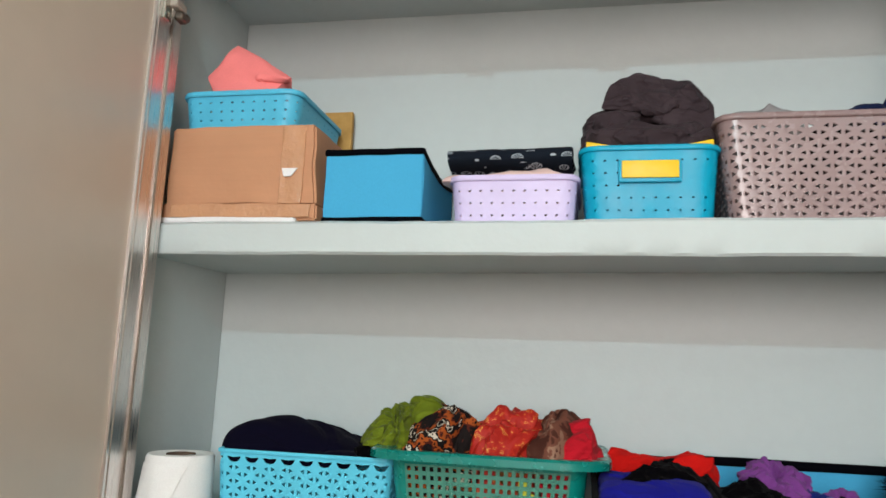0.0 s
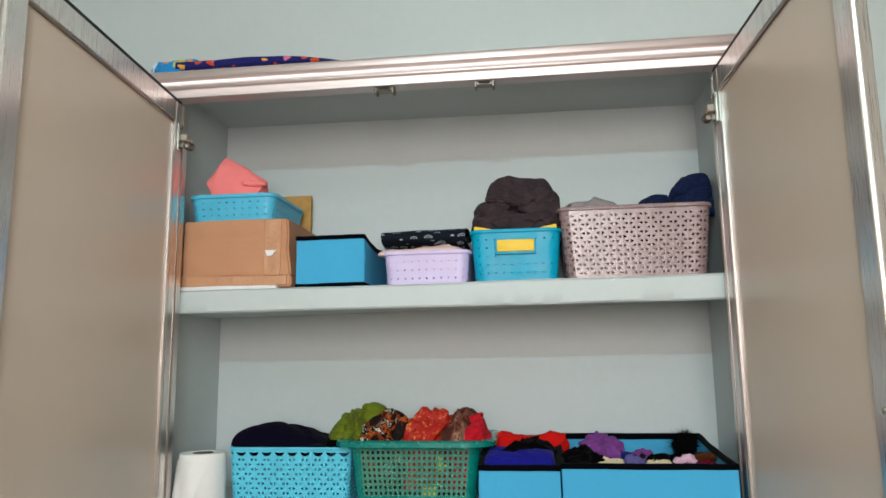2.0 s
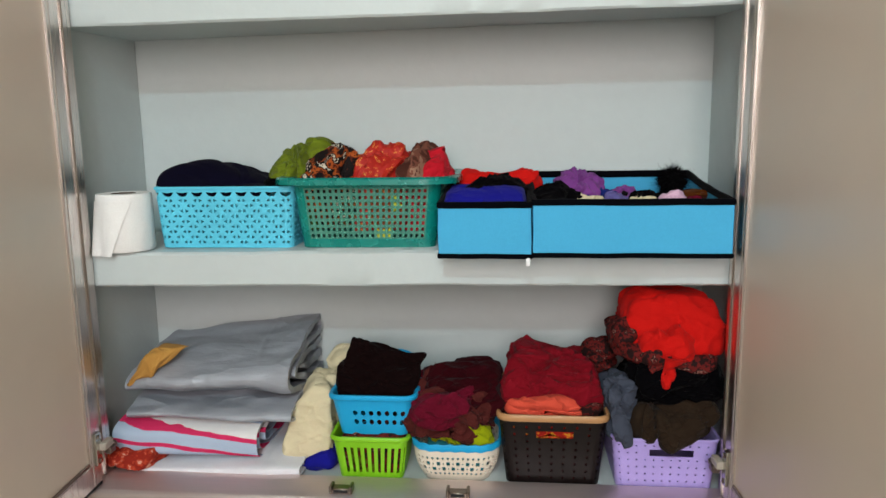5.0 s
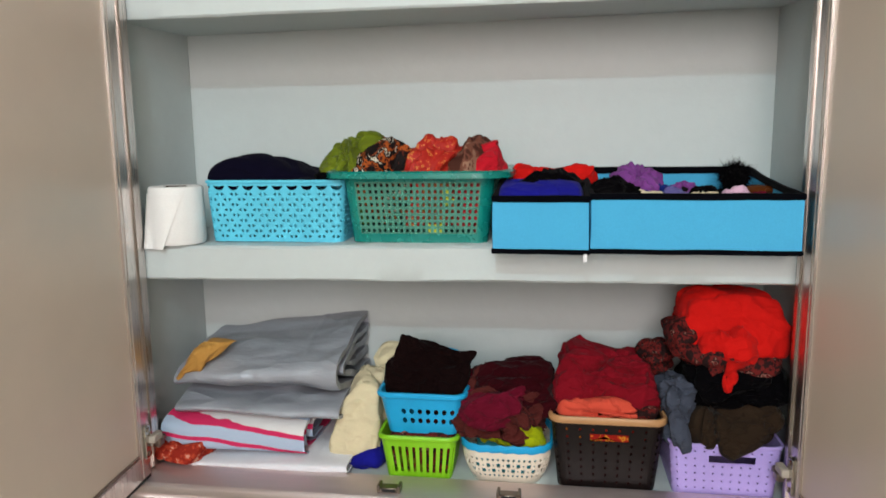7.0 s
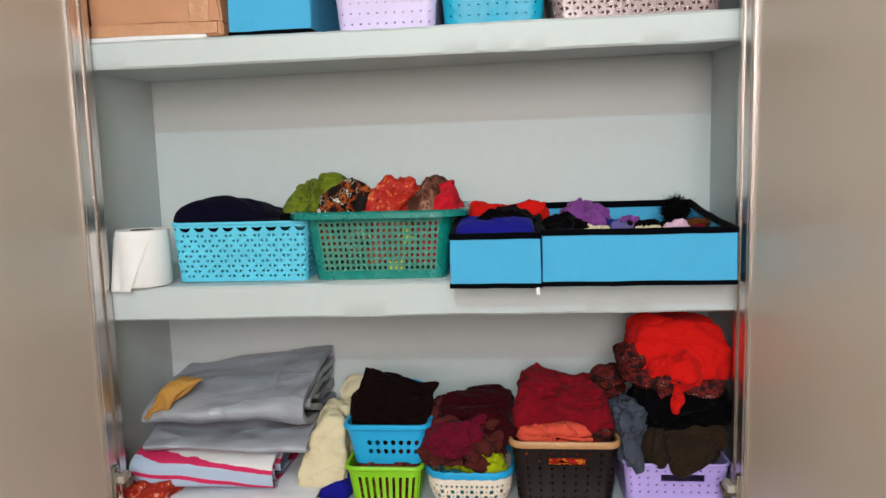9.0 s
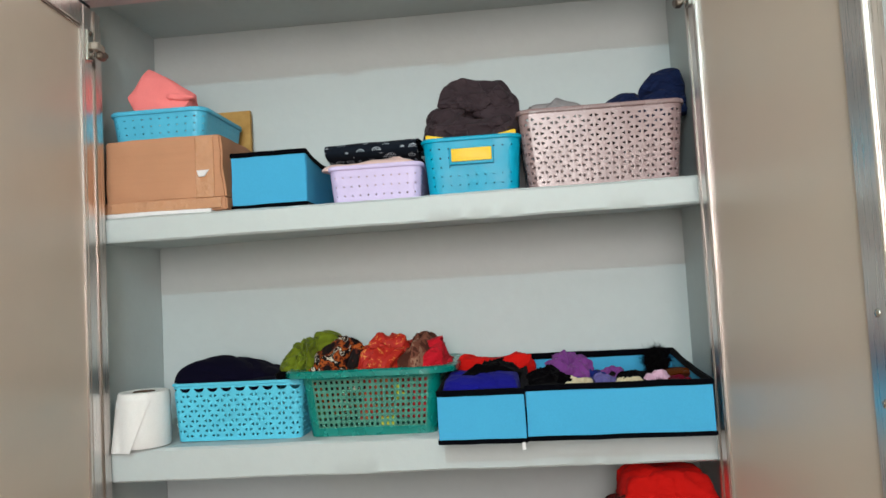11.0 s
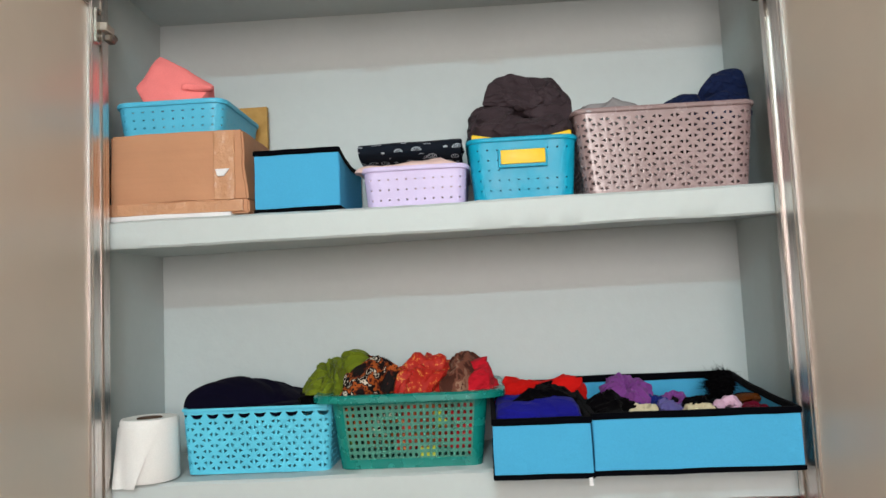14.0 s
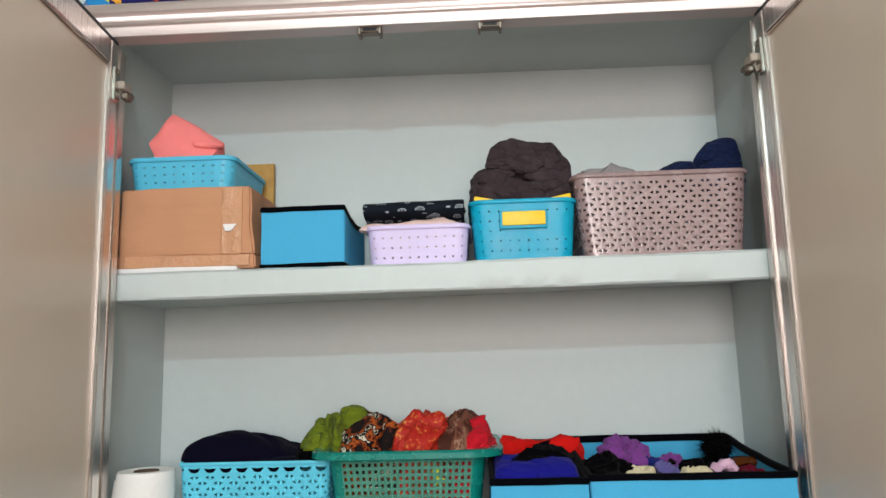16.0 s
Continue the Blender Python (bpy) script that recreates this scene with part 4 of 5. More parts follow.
def fan_math(op, a, b=0.0):
    """One step of the fan's drawing: ribs by angle, an arc by distance, the lower half left plain."""
    x = FAN.n.new("ShaderNodeMath")
    x.operation = op
    for k, v in enumerate((a, b)):
        if isinstance(v, (int, float)):
            x.inputs[k].default_value = v
        else:
            FAN.l.new(v, x.inputs[k])
    return x.outputs[0]


fan_a = fan_math("ARCTAN2", fan_s.outputs[2], fan_s.outputs[0])
fan_ribs = fan_math("GREATER_THAN", fan_math("SINE", fan_math("MULTIPLY", fan_a, 11.0)), 0.45)
fan_in = fan_math("LESS_THAN", fan_t.outputs["Distance"], 0.40)
fan_arc = fan_math("LESS_THAN", fan_math("ABSOLUTE", fan_math("SUBTRACT", fan_t.outputs["Distance"], 0.43)), 0.028)
fan_up = fan_math("GREATER_THAN", fan_s.outputs[2], 0.0)
fan_w = fan_math("MULTIPLY", fan_math("MAXIMUM", fan_math("MULTIPLY", fan_ribs, fan_in), fan_arc), fan_up)
FAN.color(FAN.mix(fan_w, lin("0D1520"), lin("A8B0B8"))).bump(FAN.noise(45, 4), 0.3, 0.005)
FAN = FAN.m

STRIPE = Mat("blue_towel_with_pink_bands", 0.9, 0, 0.2)
sep = STRIPE.n.new("ShaderNodeSeparateXYZ")
STRIPE.l.new(STRIPE.tc, sep.inputs[0])
mz = STRIPE.n.new("ShaderNodeMath")
mz.operation = "MULTIPLY_ADD"
STRIPE.l.new(sep.outputs[0], mz.inputs[0])
mz.inputs[1].default_value = 0.10
STRIPE.l.new(sep.outputs[2], mz.inputs[2])
nz_ = STRIPE.n.new("ShaderNodeMath")
nz_.operation = "MULTIPLY_ADD"
STRIPE.l.new(STRIPE.noise(14, 2), nz_.inputs[0])
nz_.inputs[1].default_value = 0.012
STRIPE.l.new(mz.outputs[0], nz_.inputs[2])
sc_ = STRIPE.n.new("ShaderNodeMath")
sc_.operation = "MULTIPLY"
sc_.inputs[1].default_value = 10.0
STRIPE.l.new(nz_.outputs[0], sc_.inputs[0])
PB, PK, PW = lin("A9B9CE"), lin("C92C5C"), lin("D9D6D6")
STRIPE.color(STRIPE.ramp(sc_.outputs[0], [(0.0, PB), (0.34, PK), (0.43, PB), (0.68, PK), (0.77, PW), (0.97, PB)], True))
STRIPE.bump(STRIPE.noise(220, 3), 0.3, 0.002).bump(STRIPE.noise(40, 3), 0.3, 0.005)
STRIPE = STRIPE.m



def motifs(name, base, colours, scale, rough=0.9):
    """Fleece with scattered motifs: one colour to a cell, on a plain ground, with ragged outlines."""
    m = Mat(name, rough, 0, 0.05)
    warp = m.mix(0.03, m.tc, m.n.new("ShaderNodeTexNoise").outputs[1])
    t = m.n.new("ShaderNodeTexVoronoi")
    t.inputs["Scale"].default_value = scale
    m.l.new(warp, t.inputs["Vector"])
    sp = m.n.new("ShaderNodeSeparateColor")
    m.l.new(t.outputs["Color"], sp.inputs[0])
    ink = m.ramp(sp.outputs[0], [(0.0, lin(base))] + [(p, lin(c)) for p, c in colours], True)
    spot = m.ramp(t.outputs["Distance"], [(0.0, (1, 1, 1, 1)), (0.44, (0, 0, 0, 1))], True)
    m.color(m.mix(spot, lin(base), ink))
    m.bump(m.noise(45, 4), 0.4, 0.006).bump(m.noise(400, 2), 0.1, 0.0006)
    return m.m


SPACE = motifs("navy_motif_fleece", "24245C", [(0.22, "B8492F"), (0.40, "D99A3A"), (0.52, "5E7FB8"), (0.66, "D3708E"), (0.80, "24245C")], 40)
AZURE = motifs("azure_motif_fleece", "2F86C6", [(0.3, "C9DCEA"), (0.6, "2F86C6"), (0.7, "D98A3A"), (0.82, "C9C24A"), (0.9, "C9DCEA")], 26)

# on top of the cupboard
wrapped("blanket", "folded navy printed fleece blanket on the cupboard top", "blanket", (-0.405, 0.09, 2.209), (0.45, 0.24, 0.052), SPACE, 5, 3, 0.7, wave=0.006, group="bedding", taper=0.40)
garment("blanket", "azure printed fleece end of a folded blanket", "blanket", (-0.640, 0.10, 2.209), (0.13, 0.22, 0.050), AZURE, 4, e1=0.6, e2=0.5, fold=0.004, freq=14, group="bedding")

# upper bay


def napkin(at):
    """A stiff cloth folded to a peak: flat facets with soft edges and a rolled end."""
    bm = bmesh.new()
    for co in ((-0.074, -0.030, 0.052), (-0.034, -0.010, 0.122), (-0.058, 0.030, 0.055), (-0.050, -0.038, 0.0), (0.050, -0.042, 0.0), (0.074, -0.030, 0.036), (0.078, -0.012, 0.050),
               (0.045, 0.030, 0.030), (0.010, -0.016, 0.082), (0.060, 0.030, 0.0), (-0.05, 0.035, 0.0), (-0.052, -0.036, 0.066)):
        bm.verts.new(co)
    bmesh.ops.convex_hull(bm, input=bm.verts[:])
    bmesh.ops.triangulate(bm, faces=bm.faces[:])
    bmesh.ops.subdivide_edges(bm, edges=bm.edges[:], cuts=7, use_grid_fill=True)
    for _ in range(1):
        bmesh.ops.smooth_vert(bm, verts=bm.verts[:], factor=0.5, use_axis_x=True, use_axis_y=True, use_axis_z=True)
    uneven(bm, 0.004, 26, 4)
    lump(bm, (0.050, -0.034, 0.030), (0.064, 0.020, 0.018), 9, e1=0.8, e2=0.6, fold=0.001, swell=0.003, folds=6, nu=40, nv=24, wedge=(-0.9, 0))
    ob = solid("napkin", bm, PINK, "coral pink cloth folded to a peak in the aqua basket", "cloth", at, "folded clothes")
    return ob


napkin((-0.500, 0.075, 1.912))
garment("folded_cloth", "cream and blush cloth folded flat in the lilac basket", "cloth", (-0.042, 0.150, 1.718), (0.200, 0.20, 0.072), BLUSH_C, 12, hold=IN_LILAC, e1=0.4, e2=0.3, fold=0.003, freq=24, along=(1, 0, 0),
        pulls=((-0.10, -0.09, 0.06, 0.03, -0.014, -0.012, -0.004),))
wrapped("folded_shirt", "navy cotton with white fan print, folded on the lilac basket", "shirt", (-0.046, 0.150, 1.784), (0.204, 0.185, 0.058), FAN, 15, 3, 0.8, wave=0.005, group="folded clothes")
garment("folded_trousers", "charcoal satin trousers folded in the teal basket", "trousers", (0.178, 0.150, 1.790), (0.190, 0.19, 0.074), CHARCOAL, 21, hold=IN_TEAL, e1=0.6, e2=0.4, fold=0.005, freq=20, along=(1, 0, 0.15),
        pulls=((-0.10, -0.05, 0.05, 0.04, -0.008, -0.006, 0.012),))
garment("jacket", "charcoal satin jacket bundled in a heap", "jacket", (0.186, 0.150, 1.850), (0.166, 0.15, 0.106), CHARCOAL, 29, fold=0.0046, freq=11, along=(1, 0, -0.55), swell=0.004, folds=18, sharp=11,
        hull=((-.083, -.02, .050), (-.072, -.05, .078), (-.045, -.02, .104), (0, -.03, .106), (.04, -.02, .096), (.07, -.04, .072), (.083, 0, .035), (.08, -.05, .01), (-.06, -.06, .02), (-.05, .07, .095), (.06, .07, .08), (-.07, .07, 0), (.08, .07, 0), (-.05, -.05, 0), (.07, -.05, 0)),
        extra=[((-0.064, -0.02, -0.006), (0.090, 0.11, 0.046), 31, dict(fold=0.0055, freq=18, along=(1, 0, 0.5))),
               ((0, 0, 0), (0.10, 0.03, 0.07), 33, dict(fold=0.003, folds=12, freq=14, along=(1, 0, -0.8), swell=0.003, sharp=16, nu=110, nv=60,
                hull=((-.086, -.062, .046), (-.074, -.066, .084), (-.034, -.054, .108), (.000, -.060, .092), (.034, -.078, .040), (.010, -.080, .030), (-.036, -.074, .038), (-.03, -.03, .06), (-.06, -.04, .05)))),
               ((0, 0, 0), (0.12, 0.03, 0.05), 34, dict(fold=0.003, folds=12, freq=14, along=(1, 0, -0.4), swell=0.003, sharp=14, nu=110, nv=60,
                hull=((-.010, -.072, .020), (.010, -.074, .052), (.050, -.060, .086), (.084, -.040, .060), (.086, -.050, .010), (.050, -.074, .0), (.03, -.03, .04), (.06, -.02, .05))))], nu=170, nv=90)
garment("vest", "black cotton vest tucked beside a charcoal bundle", "vest", (0.096, 0.150, 1.795), (0.042, 0.10, 0.062), BLACK_C, 33, hold=IN_TEAL, fold=0.004)
garment("folded_cloth", "grey cotton cloth lying in the mauve basket", "cloth", (0.345, 0.14, 1.817), (0.10, 0.15, 0.068), GREY_C, 35, hold=IN_MAUVE, fold=0.003, swell=0.004,
        hull=((-.052, -.04, .072), (-.04, -.05, .070), (.0, -.05, .062), (.055, -.04, .064), (.06, 0, .058), (-.05, .05, .07), (.055, .05, .06), (-.05, -.06, 0), (.05, -.06, 0), (.05, .06, 0), (-.05, .06, 0)))
garment("folded_cloth", "dark cotton cloth lying in the mauve basket", "cloth", (0.468, 0.15, 1.80), (0.10, 0.14, 0.078), BLACK_C, 36, hold=IN_MAUVE, e1=0.6, fold=0.004)
garment("jeans", "navy denim jeans rolled up in the mauve basket", "jeans", (0.566, 0.165, 1.818), (0.120, 0.13, 0.14), JEANS, 38, hold=IN_MAUVE, fold=0.0034, freq=16, along=(0.8, 0, 1), swell=0.005, folds=14,
        hull=((-.058, -.03, .065), (-.025, -.03, .100), (.015, -.02, .128), (.046, -.02, .136), (.060, 0, .122), (.060, -.05, 0), (-.06, -.05, 0), (.06, .06, .12), (0, .06, .11), (-.06, .06, 0), (.05, .06, 0)),
        extra=[((-0.065, -0.03, 0.0), (0.05, 0.07, 0.078), 39, dict(fold=0.004))])

# middle bay
garment("sweater", "dark navy knitted sweater draped over the aqua basket", "sweater", (-0.386, 0.139, 1.316), (0.230, 0.180, 0.072), NAVY_C, 41, folds=9, fold=0.002, freq=12, along=(1, 0, 0.1), swell=0.006, sharp=9,
        hull=((-.118, 0, .02), (-.112, -.06, .045), (-.06, -.05, .066), (-.01, 0, .074), (.02, -.02, .068), (.10, -.03, .026), (.120, 0, .012), (.10, .08, .03), (-.10, .09, .05), (-.10, -.09, 0), (.11, -.08, 0), (.11, .09, 0), (-.10, .09, 0)),
        nu=150, nv=76)
garment("sock", "black cotton sock beside the navy sweater", "sock", (-0.250, 0.135, 1.325), (0.05, 0.09, 0.030), BLACK_C, 43, fold=0.004, pulls=((0.02, 0, 0.04, 0.03, 0, 0, 0.01),))
garment("scarf", "olive green silk scarf bundled in the green basket", "scarf", (-0.208, 0.135, 1.250), (0.12, 0.18, 0.188), OLIVE, 45, hold=IN_GREEN, folds=30, spread=0.7, fold=0.0046, freq=20, along=(0.75, 0, 1), swell=0.008, sharp=9, group="scarves",
        hull=((-.068, -.07, .088), (-.062, -.05, .100), (-.030, -.04, .138), (.018, -.02, .170), (.034, 0, .164), (.050, -.03, .150), (.055, -.07, .09), (-.04, .06, .14), (.05, .06, .17), (-.04, -.08, 0), (.05, -.08, 0), (.05, .08, 0), (-.04, .08, 0)), nu=190, nv=110)
garment("scarf", "black, orange and white printed scarf bundled in the green basket", "scarf", (-0.134, 0.13, 1.250), (0.098, 0.18, 0.148), TIGER, 48, hold=IN_GREEN, e1=0.85, e2=0.7, fold=0.008, freq=26, along=(0.2, 0, 1), group="scarves",
        pulls=((0.012, -0.03, 0.18, 0.03, 0, 0, 0.020), (-0.03, -0.08, 0.13, 0.035, -0.008, -0.012, -0.026)), nu=150, nv=76)
garment("scarf", "red and gold brocade scarf gathered in the green basket", "scarf", (-0.042, 0.125, 1.250), (0.106, 0.18, 0.148), BROCADE, 52, hold=IN_GREEN, e1=0.6, e2=0.6, fold=0.0085, freq=26, folds=26, spread=0.15, along=(0.1, 0, 1), group="scarves",
        pulls=((-0.01, -0.03, 0.15, 0.018, 0, 0, 0.022), (0.035, -0.03, 0.15, 0.02, 0, 0, 0.018)), nu=150, nv=76)
garment("scarf", "brown and tan printed scarf twisted in the green basket", "scarf", (0.032, 0.14, 1.255), (0.060, 0.17, 0.134), BROWN_T, 55, hold=IN_GREEN, e1=0.85, e2=0.7, fold=0.007, freq=26, along=(-0.3, 0, 1), group="scarves",
        pulls=((-0.005, -0.02, 0.15, 0.022, 0.0, 0, 0.034),), nu=150, nv=76)
garment("scarf", "crimson cotton scarf in the green basket", "scarf", (0.058, 0.12, 1.235), (0.062, 0.17, 0.150), CRIMSON, 58, hold=IN_GREEN, e1=0.8, e2=0.6, fold=0.006, freq=24, along=(0.5, 0, 1), group="scarves",
        pulls=((0.02, -0.03, 0.14, 0.025, 0.006, 0, 0.030),), nu=150, nv=76)
garment("scarf", "pale yellow scarf end inside the green basket", "scarf", (-0.033, 0.045, 1.232), (0.022, 0.012, 0.10), YELLOW_C, 60, hold=IN_GREEN, fold=0.003, freq=40, group="scarves", nu=40, nv=30)
garment("folded_shirt", "royal blue cotton shirt folded in the narrow organiser", "shirt", (0.168, 0.016, 1.226), (0.146, 0.19, 0.108), ROYAL, 62, hold=IN_NARROW, fold=0.002, freq=16, swell=0.004, folds=8,
        hull=((-.073, -.085, 0), (.073, -.085, 0), (.073, .09, 0), (-.073, .09, 0), (-.072, -.082, .082), (.070, -.082, .082), (-.066, -.045, .108), (.064, -.045, .106), (-.07, .09, .108), (.07, .09, .106)))
garment("folded_shirt", "black cotton top folded in the narrow organiser", "shirt", (0.172, 0.100, 1.226), (0.148, 0.19, 0.116), BLACK_C, 64, hold=IN_NARROW, e1=0.6, e2=0.45, fold=0.006, freq=20, pulls=((0, -0.08, 0.115, 0.05, 0, -0.015, 0.004),))
garment("folded_cloth", "bright red cotton cloth rolled in the narrow organiser", "cloth", (0.190, 0.175, 1.228), (0.176, 0.09, 0.126), RED_C, 66, hold=IN_NARROW, e1=0.4, e2=0.4, fold=0.0045, freq=20, folds=30, along=(1, 0, 0.2), wedge=(0.06, 0),
        pulls=((-0.07, -0.03, 0.13, 0.03, -0.008, 0, 0.012), (-0.01, 0, 0.14, 0.035, 0, 0, -0.012)))
garment("folded_shirt", "black cotton top bundled in the wide organiser", "shirt", (0.290, 0.035, 1.227), (0.064, 0.19, 0.098), BLACK_C, 68, hold=IN_WIDE, e1=0.7, e2=0.5, fold=0.006, freq=22)


def scrunchie(label, at, R, r, mat, seed, tilt=(0, 0, 0), waves=17):
    bm = bmesh.new()
    nu, nv = 110, 22
    rows = []
    for i in range(nu):
        a = 2 * math.pi * i / nu
        row = []
        for j in range(nv):
            b = 2 * math.pi * j / nv
            p = Vector(((R + r * math.cos(b)) * math.cos(a), (R + r * math.cos(b)) * math.sin(a), r * math.sin(b) + seed))
            q = r * (1 + 0.7 * noise.noise(p * 75) + 0.5 * (0.4 - abs(noise.noise(p * 150))) + 0.05 * math.sin(a * waves))
            row.append(bm.verts.new(((R + q * math.cos(b)) * math.cos(a), (R + q * math.cos(b)) * math.sin(a), q * math.sin(b))))
        rows.append(row)
    for i in range(nu):
        a, b = rows[i], rows[(i + 1) % nu]
        for j in range(nv):
            n = (j + 1) % nv
            bm.faces.new((a[j], b[j], b[n], a[n]))
    ob = new("hair_scrunchie", finish("hair_scrunchie", bm, mat))
    ob.matrix_basis = pose(*at, *tilt)
    return tagged(ob, label, "scrunchie", "hair ties")


PURPLE = cloth("purple_velvet", "7A4088", 0.75, 0.8, 0.5)
LAVENDER = cloth("lavender_velvet", "645E9A", 0.75, 0.8, 0.5)
COBALT = cloth("cobalt_velvet", "1E2A74", 0.75, 0.8, 0.4)
PALE_PINK = cloth("pale_pink_cotton", "DDB4CB", 0.9, 0.85, 0.3)
garment("hair_accessories_pouch", "black cotton pouch lying flat in the wide organiser", "pouch", (0.445, 0.065, 1.227), (0.270, 0.29, 0.076), BLACK_C, 71, hold=IN_WIDE, e1=0.4, e2=0.3, fold=0.005, freq=24, wedge=(0, 0.2))
scrunchie("purple velvet hair scrunchie", (0.344, 0.110, 1.330), 0.026, 0.018, PURPLE, 1, (25, 10, 0))
scrunchie("crumpled cobalt blue hair scrunchie", (0.382, 0.085, 1.306), 0.022, 0.012, COBALT, 2, (18, -8, 30))
scrunchie("lavender velvet hair scrunchie", (0.420, 0.045, 1.302), 0.024, 0.012, LAVENDER, 3, (20, 6, 60))
scrunchie("crumpled black cotton hair scrunchie", (0.468, 0.050, 1.303), 0.024, 0.013, BLACK_C, 4, (15, 4, 20))
scrunchie("pale pink cotton hair scrunchie", (0.510, 0.035, 1.302), 0.018, 0.010, PALE_PINK, 5, (40, -10, 0), 9)
scrunchie("thin cream cotton hair scrunchie", (0.352, 0.030, 1.308), 0.024, 0.008, CREAM_C, 6, (4, 0, 0), 9)
scrunchie("thin cream cotton hair scrunchie", (0.450, 0.010, 1.307), 0.020, 0.008, CREAM_C, 7, (4, 0, 0), 9)
scrunchie("small raspberry hair scrunchie", (0.545, 0.010, 1.308), 0.014, 0.006, PLUM, 8, (8, 0, 0), 9)
scrunchie("small lilac velvet hair scrunchie", (0.430, 0.095, 1.312), 0.018, 0.009, PURPLE, 9, (30, 0, 0), 10)


# fuzzy bun of dark hair fibre
def hair_bun(at, R, n, mat):
    bm = bmesh.new()
    bmesh.ops.create_icosphere(bm, subdivisions=3, radius=R * 0.7)
    for v in bm.verts:
        v.co *= 1 + 0.55 * noise.noise(v.co * 60)
    rnd = random.Random(5)
    for _ in range(n):
        d = Vector((rnd.gauss(0, 1), rnd.gauss(0, 1), rnd.gauss(0, 1))).normalized()
        side = d.orthogonal().normalized()
        side.rotate(Matrix.Rotation(rnd.uniform(0, 6.28), 3, d))
        ln, bend = R * rnd.uniform(0.3, 1.0) * (1 + 0.5 * noise.noise(d * 2)), rnd.uniform(-1.1, 1.1)
        p0, up = d * R * 0.62, d.cross(side)
        a = [p0 + side * 0.0006, p0 - side * 0.0006]
        m = p0 + d * ln * 0.4 + up * bend * ln * 0.4
        t = p0 + d * ln * 0.6 + up * bend * ln * 1.1
        v = [bm.verts.new(q) for q in (a[0], a[1], m - side * 0.0005, m + side * 0.0005, t)]
        bm.faces.new((v[0], v[1], v[2], v[3])), bm.faces.new((v[3], v[2], v[4]))
    ob = new("hair_bun", finish("hair_bun", bm, mat))
    ob.location = at
    return tagged(ob, "fuzzy black hairpiece bun in the wide organiser", "hairpiece", "hair ties")


hair_bun((0.528, 0.135, 1.336), 0.027, 2600, BLACK_C)


def claw_clip(label, at, s, mat, rz):
    t = thing("hair_clip", label, "hair clip", at, rz, "hair ties")
    for sg in (-1, 1):
        bm = bmesh.new()
        rows = []
        for i in range(11):
            f = i / 10
            x = (f - 0.5) * s
            rows.append([bm.verts.new((x, sg * (0.004 + 0.3 * s * math.sin(math.pi * g) + 0.002), 0.34 * s * (1 - g) + 0.004 + 0.05 * s * math.sin(math.pi * f))) for g in (0, 0.25, 0.5, 0.75, 1)])
        for a, b in zip(rows, rows[1:]):
            for j in range(4):
                bm.faces.new((a[j], b[j], b[j + 1], a[j + 1]))
        bmesh.ops.solidify(bm, geom=bm.faces[:], thickness=0.0022)
        part("jaw", bm, mat, t)
    return t


claw_clip("amber brown plastic hair claw", (0.555, 0.085, 1.300), 0.055, plastic("amber_plastic", "7A3F16", 0.25), 20)
claw_clip("black plastic hair claw", (0.395, 0.145, 1.305), 0.03, BLACK_RUBBER, 60)
claw_clip("black plastic hair claw", (0.445, 0.150, 1.308), 0.03, BLACK_RUBBER, 85)

# lower bay: stack of linen
Z3 = shelf3(-0.4)
wrapped("bed_sheet", "white cotton sheet folded at the bottom of the stack", "sheet", (-0.378, 0.118, Z3), (0.350, 0.255, 0.030), WHITE_C, 81, 3, 0.6, wedge=(0.5, 0), wave=0.007, th=0.004)
garment("scarf", "rust red printed cloth under the striped towel", "cloth", (-0.566, 0.080, Z3 + 0.018), (0.085, 0.19, 0.040), RUST, 83, e1=0.7, e2=0.5, fold=0.005, group="linen stack")
wrapped("towel", "pale blue towel with pink bands, folded", "towel", (-0.447, 0.130, Z3 + 0.021), (0.312, 0.25, 0.086), STRIPE, 85, 4, 0.5, wave=0.005)
wrapped("bed_cover", "silver-grey satin cover folded flat", "bed cover", (-0.403, 0.140, Z3 + 0.092), (0.355, 0.25, 0.054), SILVER, 88, 3, 0.9, wedge=(0.08, 0), wave=0.013, th=0.010)
wrapped("bed_cover", "thick silver-grey satin cover folded on top of the stack", "bed cover", (-0.400, 0.150, Z3 + 0.132), (0.366, 0.25, 0.113), SILVER, 93, 3, 0.95, wedge=(0.40, 0.06), wave=0.016, open_end=2.6, th=0.013)
garment("sash", "mustard gold sash hanging over the grey cover", "sash", (-0.514, 0.044, 0.932), (0.12, 0.07, 0.07), GOLD, 97, folds=14, fold=0.0025, swell=0.003, along=(1, 0, 0.6), group="linen stack",
        hull=((-.055, -.028, 0), (-.050, -.028, .014), (-.012, -.016, .060), (0, .03, .070), (.062, .03, .074), (-.006, -.012, .044), (-.04, .03, .02), (-.01, .05, .068)))
garment("pillow_cover", "cream cotton pillow cover hanging at the end of the stack", "pillow cover", (-0.212, 0.110, Z3 + 0.020), (0.11, 0.13, 0.155), CREAM_C, 99, folds=12, fold=0.003, freq=9, along=(0.5, 0, 1), swell=0.005, group="linen stack",
        hull=((-.048, -.07, .03), (-.022, -.06, .09), (.018, -.05, .150), (.058, -.05, .138), (.058, -.06, .04), (.02, -.075, .02), (-.04, .06, .03), (.05, .06, .15), (0, .06, .155), (-.04, -.07, 0), (.05, -.06, 0), (.05, .06, 0), (-.04, .06, 0)))
